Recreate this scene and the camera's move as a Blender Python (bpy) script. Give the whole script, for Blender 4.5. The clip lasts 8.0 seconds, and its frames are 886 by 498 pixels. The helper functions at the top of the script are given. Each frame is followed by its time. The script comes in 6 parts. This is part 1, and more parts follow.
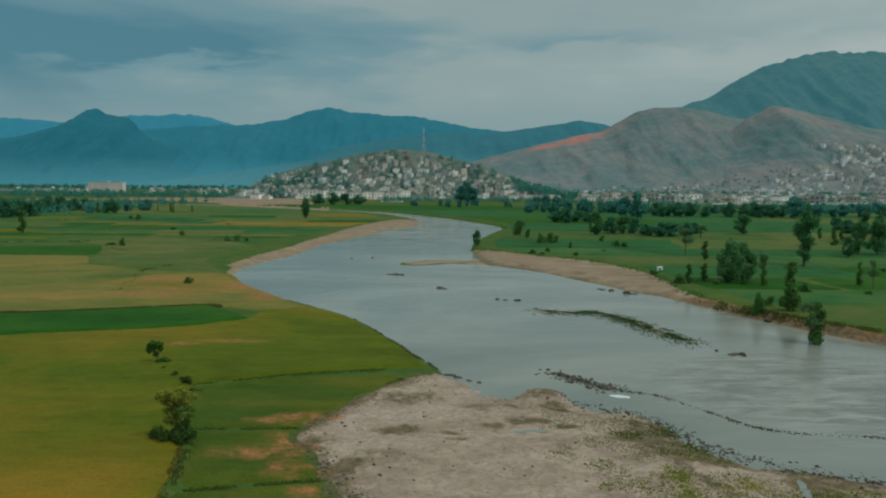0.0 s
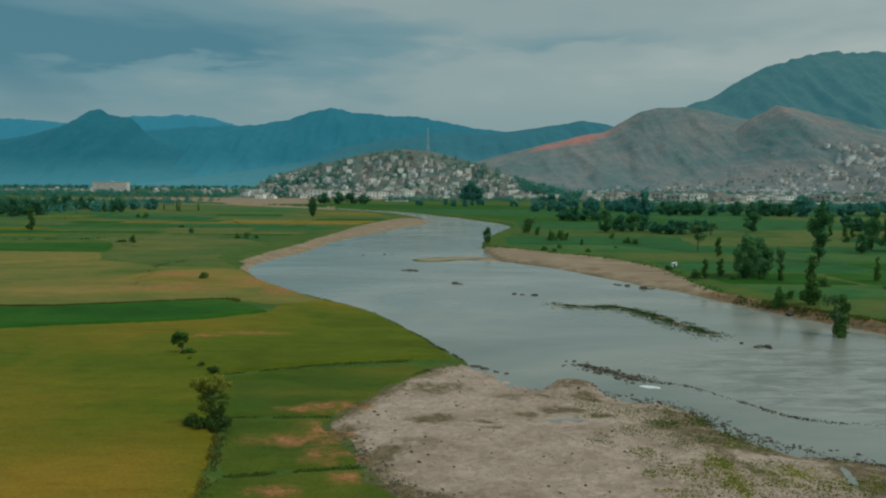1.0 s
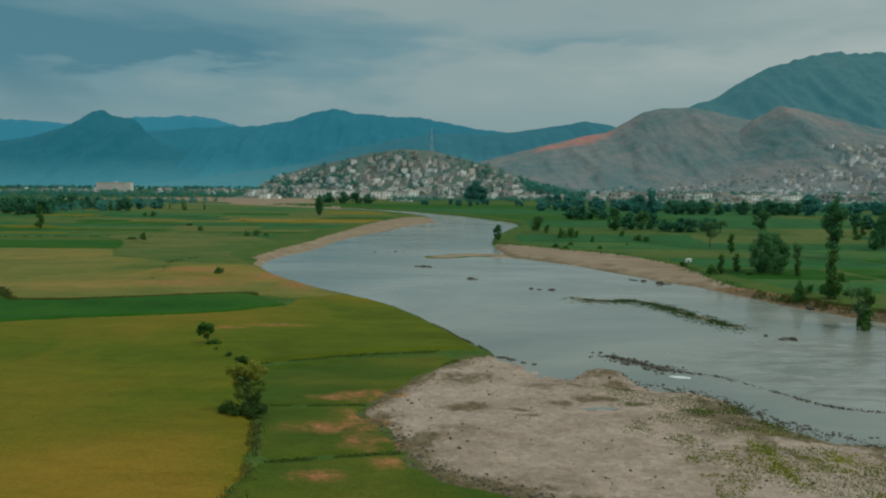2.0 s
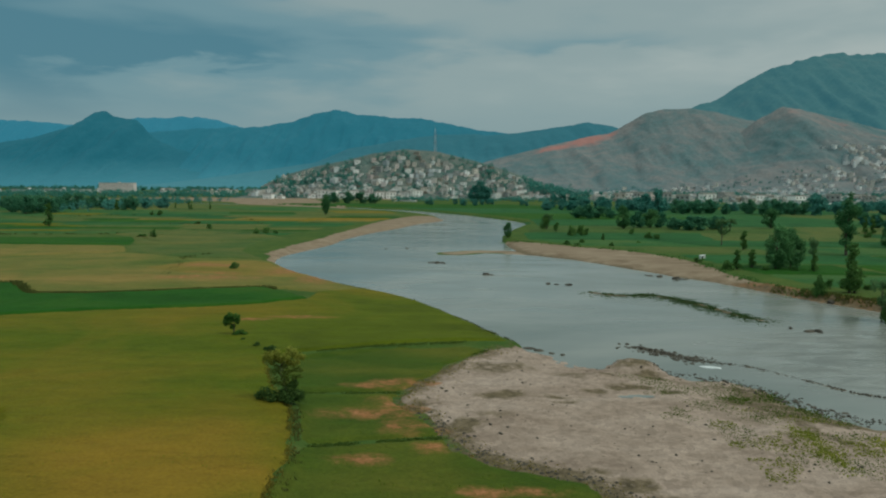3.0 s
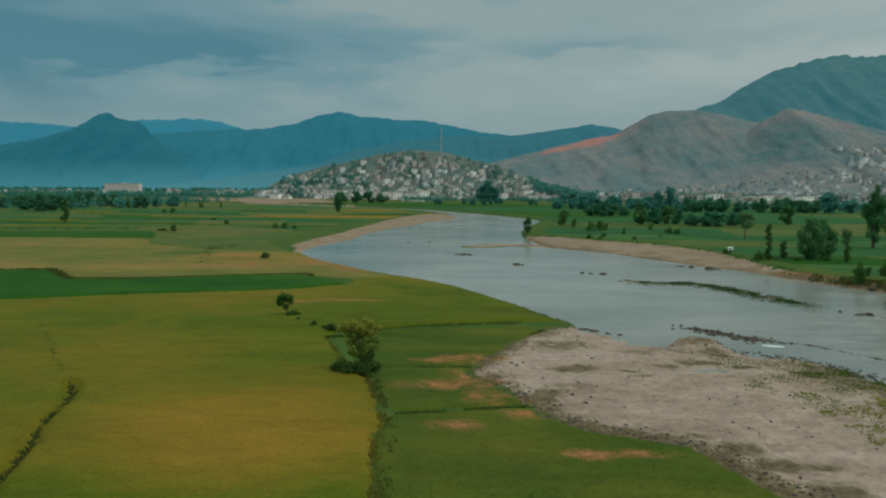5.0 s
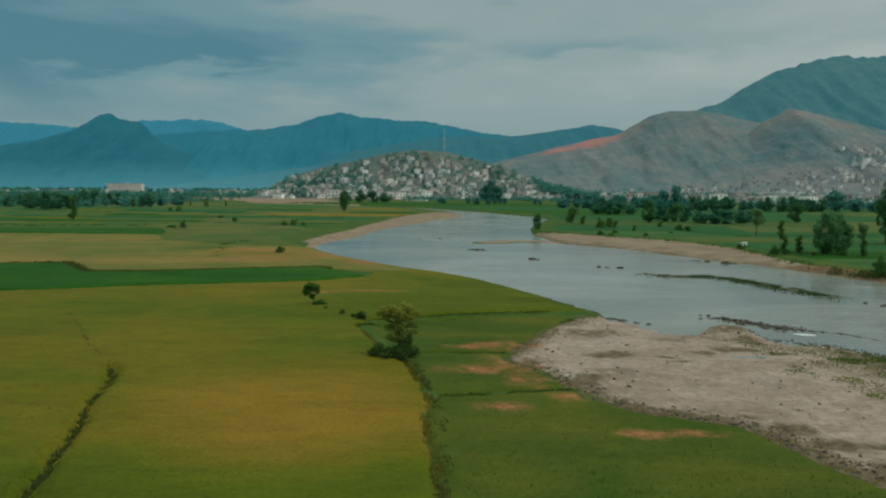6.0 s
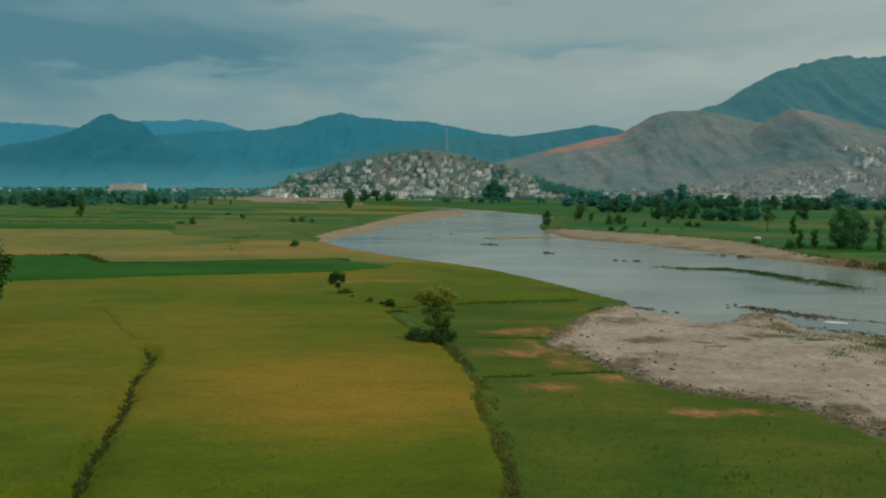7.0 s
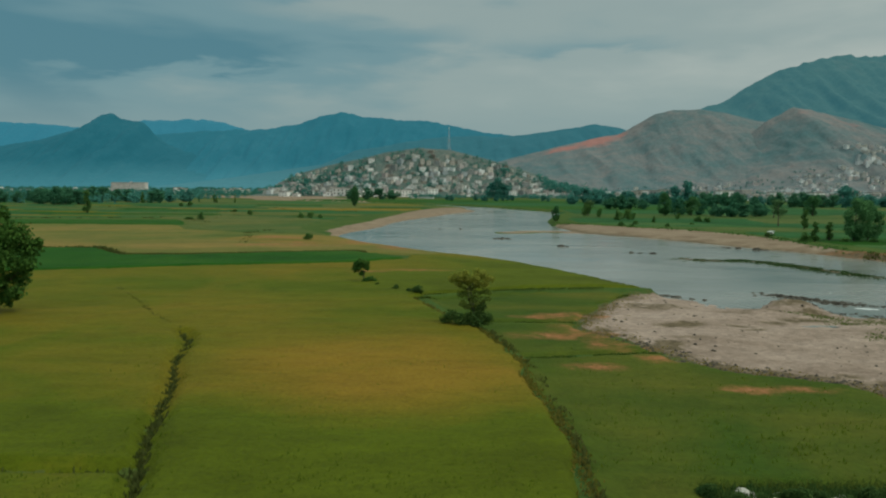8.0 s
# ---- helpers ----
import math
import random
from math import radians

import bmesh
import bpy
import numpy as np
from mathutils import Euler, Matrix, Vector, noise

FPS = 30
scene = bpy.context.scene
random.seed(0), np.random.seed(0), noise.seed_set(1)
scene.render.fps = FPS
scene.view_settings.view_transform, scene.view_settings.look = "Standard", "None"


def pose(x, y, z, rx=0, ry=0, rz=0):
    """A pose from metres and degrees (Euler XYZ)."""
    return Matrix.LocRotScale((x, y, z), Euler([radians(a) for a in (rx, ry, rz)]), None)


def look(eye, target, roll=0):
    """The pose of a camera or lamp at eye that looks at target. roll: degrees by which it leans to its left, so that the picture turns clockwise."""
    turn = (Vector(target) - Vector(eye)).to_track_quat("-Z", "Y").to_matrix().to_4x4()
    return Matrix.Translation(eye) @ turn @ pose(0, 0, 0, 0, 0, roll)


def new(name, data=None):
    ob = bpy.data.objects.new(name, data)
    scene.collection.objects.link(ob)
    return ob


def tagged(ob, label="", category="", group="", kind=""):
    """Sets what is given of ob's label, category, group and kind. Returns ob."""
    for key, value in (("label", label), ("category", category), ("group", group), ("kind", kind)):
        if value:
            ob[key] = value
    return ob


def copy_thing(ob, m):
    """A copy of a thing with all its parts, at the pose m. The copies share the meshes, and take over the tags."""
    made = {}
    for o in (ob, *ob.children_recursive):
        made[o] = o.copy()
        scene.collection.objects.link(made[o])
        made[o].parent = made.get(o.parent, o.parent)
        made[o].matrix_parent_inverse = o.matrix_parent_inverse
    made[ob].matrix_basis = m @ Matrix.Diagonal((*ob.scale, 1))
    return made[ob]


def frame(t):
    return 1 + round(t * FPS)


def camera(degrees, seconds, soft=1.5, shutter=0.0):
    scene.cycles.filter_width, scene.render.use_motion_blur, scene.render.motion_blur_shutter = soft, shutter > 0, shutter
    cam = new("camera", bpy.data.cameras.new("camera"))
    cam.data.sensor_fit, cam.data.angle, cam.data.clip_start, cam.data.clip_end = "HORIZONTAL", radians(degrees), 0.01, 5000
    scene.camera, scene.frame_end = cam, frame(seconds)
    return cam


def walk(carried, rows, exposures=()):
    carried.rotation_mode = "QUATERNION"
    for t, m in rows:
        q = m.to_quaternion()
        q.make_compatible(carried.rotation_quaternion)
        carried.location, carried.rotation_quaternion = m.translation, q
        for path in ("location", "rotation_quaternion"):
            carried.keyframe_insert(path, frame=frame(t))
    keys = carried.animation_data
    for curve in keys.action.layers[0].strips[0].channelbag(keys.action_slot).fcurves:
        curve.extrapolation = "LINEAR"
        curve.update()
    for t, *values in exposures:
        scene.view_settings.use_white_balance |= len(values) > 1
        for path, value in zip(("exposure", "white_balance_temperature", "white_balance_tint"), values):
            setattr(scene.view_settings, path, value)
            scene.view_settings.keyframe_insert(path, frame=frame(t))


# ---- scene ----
# Camera: a slow drone that slides to its left and sinks over river fields.
cam = camera(62.0, 8.0, soft=2.1)
PATH = [
    (0, -0.326, -0.517, 29.864, 84.684, -0.296, 1.438),
    (0.5, -2.275, -0.265, 29.007, 84.707, -0.285, 1.521),
    (1, -4.242, -0.088, 28.147, 84.740, -0.280, 1.595),
    (1.5, -6.230, 0.031, 27.281, 84.779, -0.281, 1.660),
    (2, -8.243, 0.106, 26.408, 84.824, -0.286, 1.717),
    (2.5, -10.282, 0.150, 25.526, 84.874, -0.294, 1.766),
    (3, -12.345, 0.176, 24.635, 84.926, -0.305, 1.809),
    (3.5, -14.431, 0.194, 23.734, 84.978, -0.317, 1.845),
    (4, -16.535, 0.214, 22.821, 85.030, -0.329, 1.875),
    (4.5, -18.650, 0.244, 21.896, 85.080, -0.341, 1.901),
    (5, -20.770, 0.293, 20.960, 85.126, -0.352, 1.923),
    (5.5, -22.885, 0.364, 20.012, 85.166, -0.360, 1.941),
    (6, -24.983, 0.465, 19.051, 85.200, -0.364, 1.957),
    (6.5, -27.051, 0.597, 18.080, 85.224, -0.364, 1.970),
    (7, -29.074, 0.763, 17.097, 85.239, -0.359, 1.983),
    (7.5, -31.036, 0.964, 16.104, 85.241, -0.348, 1.994),
    (8, -32.919, 1.201, 15.103, 85.230, -0.329, 2.006),
]
walk(cam, [(t, pose(x, y, z, rx, ry, rz)) for t, x, y, z, rx, ry, rz in PATH],
     exposures=[(0.0, 0.08, 6100, -7), (4.5, 0.09, 6100, -7), (8.0, 0.13, 6350, -7)])

# World: a high overcast, brighter overhead than at the horizon, over a weak sky.
SUN_ELEVATION, SUN_ROTATION = radians(52), radians(115)
world = bpy.data.worlds.new("overcast_sky")
scene.world = world
world.use_nodes = True
wt = world.node_tree
wt.nodes.clear()


def wmath(op, a, b=0.0):
    n = wt.nodes.new("ShaderNodeMath")
    n.operation = op
    n.use_clamp = False
    for i, v in enumerate((a, b)):
        if isinstance(v, (int, float)):
            n.inputs[i].default_value = v
        else:
            wt.links.new(v, n.inputs[i])
    return n.outputs[0]


def wramp(fac, stops):
    n = wt.nodes.new("ShaderNodeValToRGB")
    n.color_ramp.interpolation = "EASE"
    els = n.color_ramp.elements
    while len(els) < len(stops):
        els.new(0.5)
    for e, (p, c) in zip(els, stops):
        e.position, e.color = p, (*c, 1)
    wt.links.new(fac, n.inputs[0])
    return n.outputs[0]


def wmix(fac, a, b, blend="MIX"):
    n = wt.nodes.new("ShaderNodeMix")
    n.data_type, n.blend_type = "RGBA", blend
    for i, v in ((0, fac), (6, a), (7, b)):
        if isinstance(v, (int, float)):
            n.inputs[i].default_value = v
        elif isinstance(v, tuple):
            n.inputs[i].default_value = (*v, 1)
        else:
            wt.links.new(v, n.inputs[i])
    return n.outputs[2]


coord = wt.nodes.new("ShaderNodeTexCoord").outputs["Generated"]
sep = wt.nodes.new("ShaderNodeSeparateXYZ")
wt.links.new(coord, sep.inputs[0])
dx, dz = sep.outputs[0], sep.outputs[2]
up = wmath("MAXIMUM", dz, 0.0)


def wnoise(scale, zoom, detail, shift):
    m = wt.nodes.new("ShaderNodeMapping")
    m.inputs["Scale"].default_value, m.inputs["Location"].default_value = scale, shift
    wt.links.new(coord, m.inputs[0])
    n = wt.nodes.new("ShaderNodeTexNoise")
    n.inputs["Scale"].default_value, n.inputs["Detail"].default_value = zoom, detail
    n.inputs["Roughness"].default_value, n.inputs["Distortion"].default_value = 0.55, 0.3
    wt.links.new(m.outputs[0], n.inputs["Vector"])
    return n.outputs[0]


# soft layers of cloud: grey and light to the east, blue and heavy to the west, with one dark shelf of cloud low in the north-west
bands = wnoise((1.0, 1.0, 3.4), 3.0, 3.0, (5.1, 2.4, 0.72))
wisps = wnoise((1.0, 1.0, 4.5), 9.0, 4.0, (0.3, 7.0, 2.0))
bent_x = wmath("ADD", dx, wmath("MULTIPLY", wmath("SUBTRACT", bands, 0.5), 0.35))
bent_z = wmath("ADD", dz, wmath("ADD", wmath("MULTIPLY", wmath("SUBTRACT", wisps, 0.5), 0.06), wmath("MULTIPLY", wmath("SUBTRACT", bands, 0.5), 0.05)))


def shelf(x, z, wide, tall, weight):
    a = wmath("POWER", wmath("DIVIDE", wmath("SUBTRACT", bent_x, x), wide), 2.0)
    b = wmath("POWER", wmath("DIVIDE", wmath("SUBTRACT", bent_z, z), tall), 2.0)
    return wmath("MULTIPLY", wmath("EXPONENT", wmath("MULTIPLY", wmath("ADD", a, b), -1.0)), weight)


cover = wmath("ADD", wmath("ADD", wmath("MULTIPLY", bands, 0.50), 0.40), wmath("ADD", wmath("MULTIPLY", wisps, 0.16), wmath("MULTIPLY", dx, -0.36)))
for x, z, wide, tall, weight in ((-0.39, 0.160, 0.15, 0.018, 0.26), (-0.56, 0.165, 0.16, 0.024, 0.14), (-0.24, 0.190, 0.22, 0.022, 0.12), (0.22, 0.185, 0.16, 0.012, 0.09), (-0.10, 0.235, 0.16, 0.02, -0.10)):
    cover = wmath("ADD", cover, shelf(x, z, wide, tall, weight))
cloud = wramp(cover, [(0.50, (0.395, 0.400, 0.395)), (0.70, (0.285, 0.322, 0.332)), (0.86, (0.165, 0.250, 0.292)), (1.0, (0.085, 0.180, 0.235))])
low = wramp(up, [(0.0, (0.185, 0.265, 0.29)), (0.09, (0.225, 0.280, 0.308)), (0.15, (0.28, 0.320, 0.332))])
seen = wmix(wramp(up, [(0.05, (0.25, 0.25, 0.25)), (0.14, (1, 1, 1))]), low, cloud)
overhead = wramp(up, [(0.25, (0, 0, 0)), (0.7, (1, 1, 1))])
sky_colour = wmix(overhead, seen, (0.86, 0.88, 0.86))
sky = wt.nodes.new("ShaderNodeTexSky")
sky.sky_type, sky.sun_disc = "NISHITA", False
sky.sun_elevation, sky.sun_rotation = SUN_ELEVATION, SUN_ROTATION
tenfold = wmix(1.0, sky_colour, (10.0, 10.0, 10.0), "MULTIPLY")
both = wmix(0.94, sky.outputs[0], tenfold)
back = wt.nodes.new("ShaderNodeBackground")
back.inputs[1].default_value = 0.1
wt.links.new(both, back.inputs[0])
wt.links.new(back.outputs[0], wt.nodes.new("ShaderNodeOutputWorld").inputs[0])

lamp = bpy.data.lights.new("sun", "SUN")
lamp.energy, lamp.angle, lamp.color = 1.15, radians(14), (1.0, 0.94, 0.84)
sun = new("sun", lamp)
sun.matrix_world = look((0, 0, 300), (-100 * math.sin(SUN_ROTATION) * math.cos(SUN_ELEVATION), -100 * math.cos(SUN_ROTATION) * math.cos(SUN_ELEVATION), 300 - 100 * math.sin(SUN_ELEVATION)))


# ---- materials ----
def material(name, rough=0.9, metal=0.0, spec=0.2):
    m = bpy.data.materials.new(name)
    m.use_nodes = True
    t = m.node_tree
    b = t.nodes["Principled BSDF"]
    b.inputs["Roughness"].default_value, b.inputs["Metallic"].default_value = rough, metal
    b.inputs["Specular IOR Level"].default_value = spec
    return m, t, b


def m_coord(t, scale=(1, 1, 1), kind="Object", rot=0.0):
    c = t.nodes.new("ShaderNodeTexCoord")
    m = t.nodes.new("ShaderNodeMapping")
    m.inputs["Scale"].default_value = scale
    m.inputs["Rotation"].default_value = (0, 0, rot)
    t.links.new(c.outputs[kind], m.inputs[0])
    return m.outputs[0]


def m_noise(t, vec, scale, detail=4, rough=0.6, distort=0.0):
    n = t.nodes.new("ShaderNodeTexNoise")
    n.inputs["Scale"].default_value, n.inputs["Detail"].default_value = scale, detail
    n.inputs["Roughness"].default_value, n.inputs["Distortion"].default_value = rough, distort
    t.links.new(vec, n.inputs["Vector"])
    return n.outputs[0]


def m_ramp(t, fac, stops, ease="LINEAR"):
    n = t.nodes.new("ShaderNodeValToRGB")
    n.color_ramp.interpolation = ease
    els = n.color_ramp.elements
    while len(els) < len(stops):
        els.new(0.5)
    for e, (p, c) in zip(els, stops):
        e.position, e.color = p, ((*c, 1) if isinstance(c, tuple) else (c, c, c, 1))
    t.links.new(fac, n.inputs[0])
    return n.outputs[0]


def m_mix(t, fac, a, b, blend="MIX"):
    n = t.nodes.new("ShaderNodeMix")
    n.data_type, n.blend_type = "RGBA", blend
    for i, v in ((0, fac), (6, a), (7, b)):
        if isinstance(v, (int, float)):
            n.inputs[i].default_value = v
        elif isinstance(v, tuple):
            n.inputs[i].default_value = (*v, 1)
        else:
            t.links.new(v, n.inputs[i])
    return n.outputs[2]


def m_math(t, op, a, b=0.0):
    n = t.nodes.new("ShaderNodeMath")
    n.operation, n.use_clamp = op, op in ("ADD", "SUBTRACT")
    for i, v in enumerate((a, b)):
        if isinstance(v, (int, float)):
            n.inputs[i].default_value = v
        else:
            t.links.new(v, n.inputs[i])
    return n.outputs[0]


def m_bump(t, b, height, strength, distance):
    n = t.nodes.new("ShaderNodeBump")
    n.inputs["Strength"].default_value, n.inputs["Distance"].default_value = strength, distance
    t.links.new(height, n.inputs["Height"])
    t.links.new(n.outputs[0], b.inputs["Normal"])


def m_attr(t, name):
    n = t.nodes.new("ShaderNodeAttribute")
    n.attribute_name = name
    s = t.nodes.new("ShaderNodeSeparateColor")
    t.links.new(n.outputs["Color"], s.inputs[0])
    return s.outputs


def mat_ground():
    m, t, b = material("river_plain", 0.97, spec=0.06)
    v = m_coord(t)
    big, mid, fine = m_noise(t, v, 0.012, 4), m_noise(t, v, 0.11, 5), m_noise(t, v, 1.7, 5, 0.7)
    grass = m_ramp(t, big, [(0.30, (0.030, 0.066, 0.016)), (0.48, (0.048, 0.088, 0.018)), (0.62, (0.082, 0.098, 0.022)), (0.75, (0.14, 0.118, 0.034))])
    grass = m_mix(t, 0.55, grass, m_ramp(t, mid, [(0.3, (0.027, 0.056, 0.014)), (0.55, (0.062, 0.092, 0.02)), (0.75, (0.12, 0.11, 0.035))]))
    grass = m_mix(t, 0.5, grass, m_ramp(t, fine, [(0.25, 0.55), (0.75, 1.45)]), "MULTIPLY")
    # river gravel: pale stones, darker damp swathes and tufts of weed
    stones = t.nodes.new("ShaderNodeTexVoronoi")
    stones.inputs["Scale"].default_value = 1.6
    t.links.new(v, stones.inputs["Vector"])
    long = m_noise(t, m_coord(t, (0.09, 0.15, 0.1), rot=0.35), 1.0, 6, 0.7, 0.3)
    gravel = m_ramp(t, long, [(0.26, (0.158, 0.113, 0.088)), (0.40, (0.222, 0.165, 0.130)), (0.54, (0.280, 0.212, 0.171)), (0.8, (0.325, 0.253, 0.212))])
    grit = m_noise(t, v, 4.5, 4, 0.75)
    gravel = m_mix(t, 0.5, gravel, m_ramp(t, grit, [(0.3, 0.55), (0.5, 1.0), (0.72, 1.4)]), "MULTIPLY")
    gravel = m_mix(t, 0.36, gravel, m_ramp(t, stones.outputs["Color"], [(0.1, 0.55), (0.9, 1.4)]), "MULTIPLY")
    gravel = m_mix(t, 0.4, gravel, m_ramp(t, fine, [(0.28, 0.4), (0.45, 1.0), (0.8, 1.3)]), "MULTIPLY")
    specks = m_noise(t, v, 0.55, 3, 0.6)
    gravel = m_mix(t, m_ramp(t, specks, [(0.68, 0.0), (0.73, 0.75)]), gravel, (0.075, 0.062, 0.045))
    sand = m_ramp(t, m_noise(t, m_coord(t, (0.07, 0.22, 1), rot=-0.5), 1.0, 6, 0.65, 0.5), [(0.30, (0.135, 0.096, 0.064)), (0.46, (0.200, 0.146, 0.100)), (0.70, (0.275, 0.212, 0.150))])
    sand = m_mix(t, 0.4, sand, m_ramp(t, fine, [(0.3, 0.6), (0.7, 1.3)]), "MULTIPLY")
    scorched = m_ramp(t, m_noise(t, v, 0.5, 4), [(0.3, (0.14, 0.075, 0.03)), (0.6, (0.27, 0.125, 0.055))])
    zone = m_attr(t, "zone")
    wob = m_math(t, "MULTIPLY", m_math(t, "SUBTRACT", m_noise(t, v, 0.35, 5, 0.7), 0.25), 1.6)
    edge = lambda w: m_ramp(t, m_math(t, "ADD", m_math(t, "MULTIPLY", w, 1.2), m_math(t, "MULTIPLY", m_math(t, "SUBTRACT", wob, 0.4), m_math(t, "MULTIPLY", w, 0.5))), [(0.42, 0.0), (0.62, 1.0)])
    col = m_mix(t, edge(zone[1]), grass, sand)
    col = m_mix(t, edge(zone[0]), col, gravel)
    col = m_mix(t, m_math(t, "MULTIPLY", edge(zone[2]), 0.8), col, scorched)
    wet = m_attr(t, "damp")
    weedy = m_ramp(t, m_noise(t, v, 0.9, 5, 0.75), [(0.3, (0.046, 0.037, 0.022)), (0.5, (0.105, 0.080, 0.048)), (0.7, (0.185, 0.140, 0.092))])
    patch = m_ramp(t, m_noise(t, v, 0.6, 6, 0.75, 0.6), [(0.3, 0.35), (0.7, 1.5)])
    col = m_mix(t, m_ramp(t, m_math(t, "MULTIPLY", wet[0], patch), [(0.28, 0.0), (0.62, 0.95)]), col, weedy)
    t.links.new(col, b.inputs["Base Color"])
    m_bump(t, b, m_mix(t, 0.5, fine, mid), 0.6, 0.25)
    return m


def mat_crop(name, green, ripe, rows=0.0, height=0.35):
    m, t, b = material(name, 0.95, spec=0.1)
    v = m_coord(t)
    a = m_attr(t, "ripe")
    streak = m_noise(t, m_coord(t, (0.035, 0.19, 1.0), rot=rows), 1.0, 5, 0.65, 0.4)
    patch = m_noise(t, v, 0.045, 5, 0.62, 0.8)
    fine = m_noise(t, v, 2.6, 4, 0.7)
    fac = m_math(t, "ADD", m_math(t, "MULTIPLY", a[0], 0.85), m_math(t, "MULTIPLY", m_math(t, "SUBTRACT", m_mix(t, 0.7, streak, patch), 0.35), 1.35))
    dark = tuple(c * 0.72 for c in green)
    col = m_ramp(t, fac, [(0.05, dark), (0.30, green), (0.62, tuple((g + r) / 2 for g, r in zip(green, ripe))), (0.92, ripe)])
    col = m_mix(t, 0.22, col, m_ramp(t, streak, [(0.25, 0.62), (0.5, 1.0), (0.75, 1.25)]), "MULTIPLY")
    col = m_mix(t, 0.5, col, m_ramp(t, fine, [(0.25, 0.5), (0.55, 1.05), (0.8, 1.4)]), "MULTIPLY")
    clump = m_noise(t, m_coord(t, (0.22, 0.5, 1)), 1.0, 5, 0.72, 0.6)
    col = m_mix(t, 0.45, col, m_ramp(t, clump, [(0.3, 0.62), (0.5, 1.0), (0.72, 1.3)]), "MULTIPLY")
    scorched = m_ramp(t, m_noise(t, v, 1.1, 5, 0.7), [(0.32, (0.150, 0.085, 0.030)), (0.5, (0.255, 0.108, 0.044)), (0.68, (0.36, 0.150, 0.075))])
    col = m_mix(t, m_ramp(t, m_math(t, "MULTIPLY", a[1], m_ramp(t, m_noise(t, v, 0.55, 6, 0.75), [(0.34, 0.3), (0.62, 1.4)])), [(0.14, 0.0), (0.9, 0.8)]), col, scorched)
    t.links.new(col, b.inputs["Base Color"])
    m_bump(t, b, m_mix(t, 0.4, fine, streak), 0.7, height)
    return m


def mat_leaf(name, dark, light, glow=0.38):
    m, t, b = material(name, 0.9, spec=0.08)
    geo = t.nodes.new("ShaderNodeNewGeometry")
    info = t.nodes.new("ShaderNodeObjectInfo")
    f = m_mix(t, 0.35, geo.outputs["Random Per Island"], info.outputs["Random"])
    col = m_ramp(t, f, [(0.1, dark), (0.9, light)])
    t.links.new(col, b.inputs["Base Color"])
    tr = t.nodes.new("ShaderNodeBsdfTranslucent")
    t.links.new(col, tr.inputs[0])
    mx = t.nodes.new("ShaderNodeMixShader")
    mx.inputs[0].default_value = glow
    t.links.new(b.outputs[0], mx.inputs[1])
    t.links.new(tr.outputs[0], mx.inputs[2])
    t.links.new(mx.outputs[0], t.nodes["Material Output"].inputs[0])
    return m


def mat_plain(name, stops, scale, rough=0.9, bump=0.3, dist=0.05, per_object=0.0, spec=0.2):
    m, t, b = material(name, rough, spec=spec)
    v = m_coord(t)
    n1, n2 = m_noise(t, v, scale, 5, 0.65), m_noise(t, v, scale * 7, 4, 0.7)
    col = m_ramp(t, n1, stops)
    col = m_mix(t, 0.5, col, m_ramp(t, n2, [(0.25, 0.65), (0.75, 1.3)]), "MULTIPLY")
    if per_object:
        info = t.nodes.new("ShaderNodeObjectInfo")
        col = m_mix(t, per_object, col, m_ramp(t, info.outputs["Random"], [(0.0, 0.55), (1.0, 1.6)]), "MULTIPLY")
    t.links.new(col, b.inputs["Base Color"])
    m_bump(t, b, n2, bump, dist)
    return m


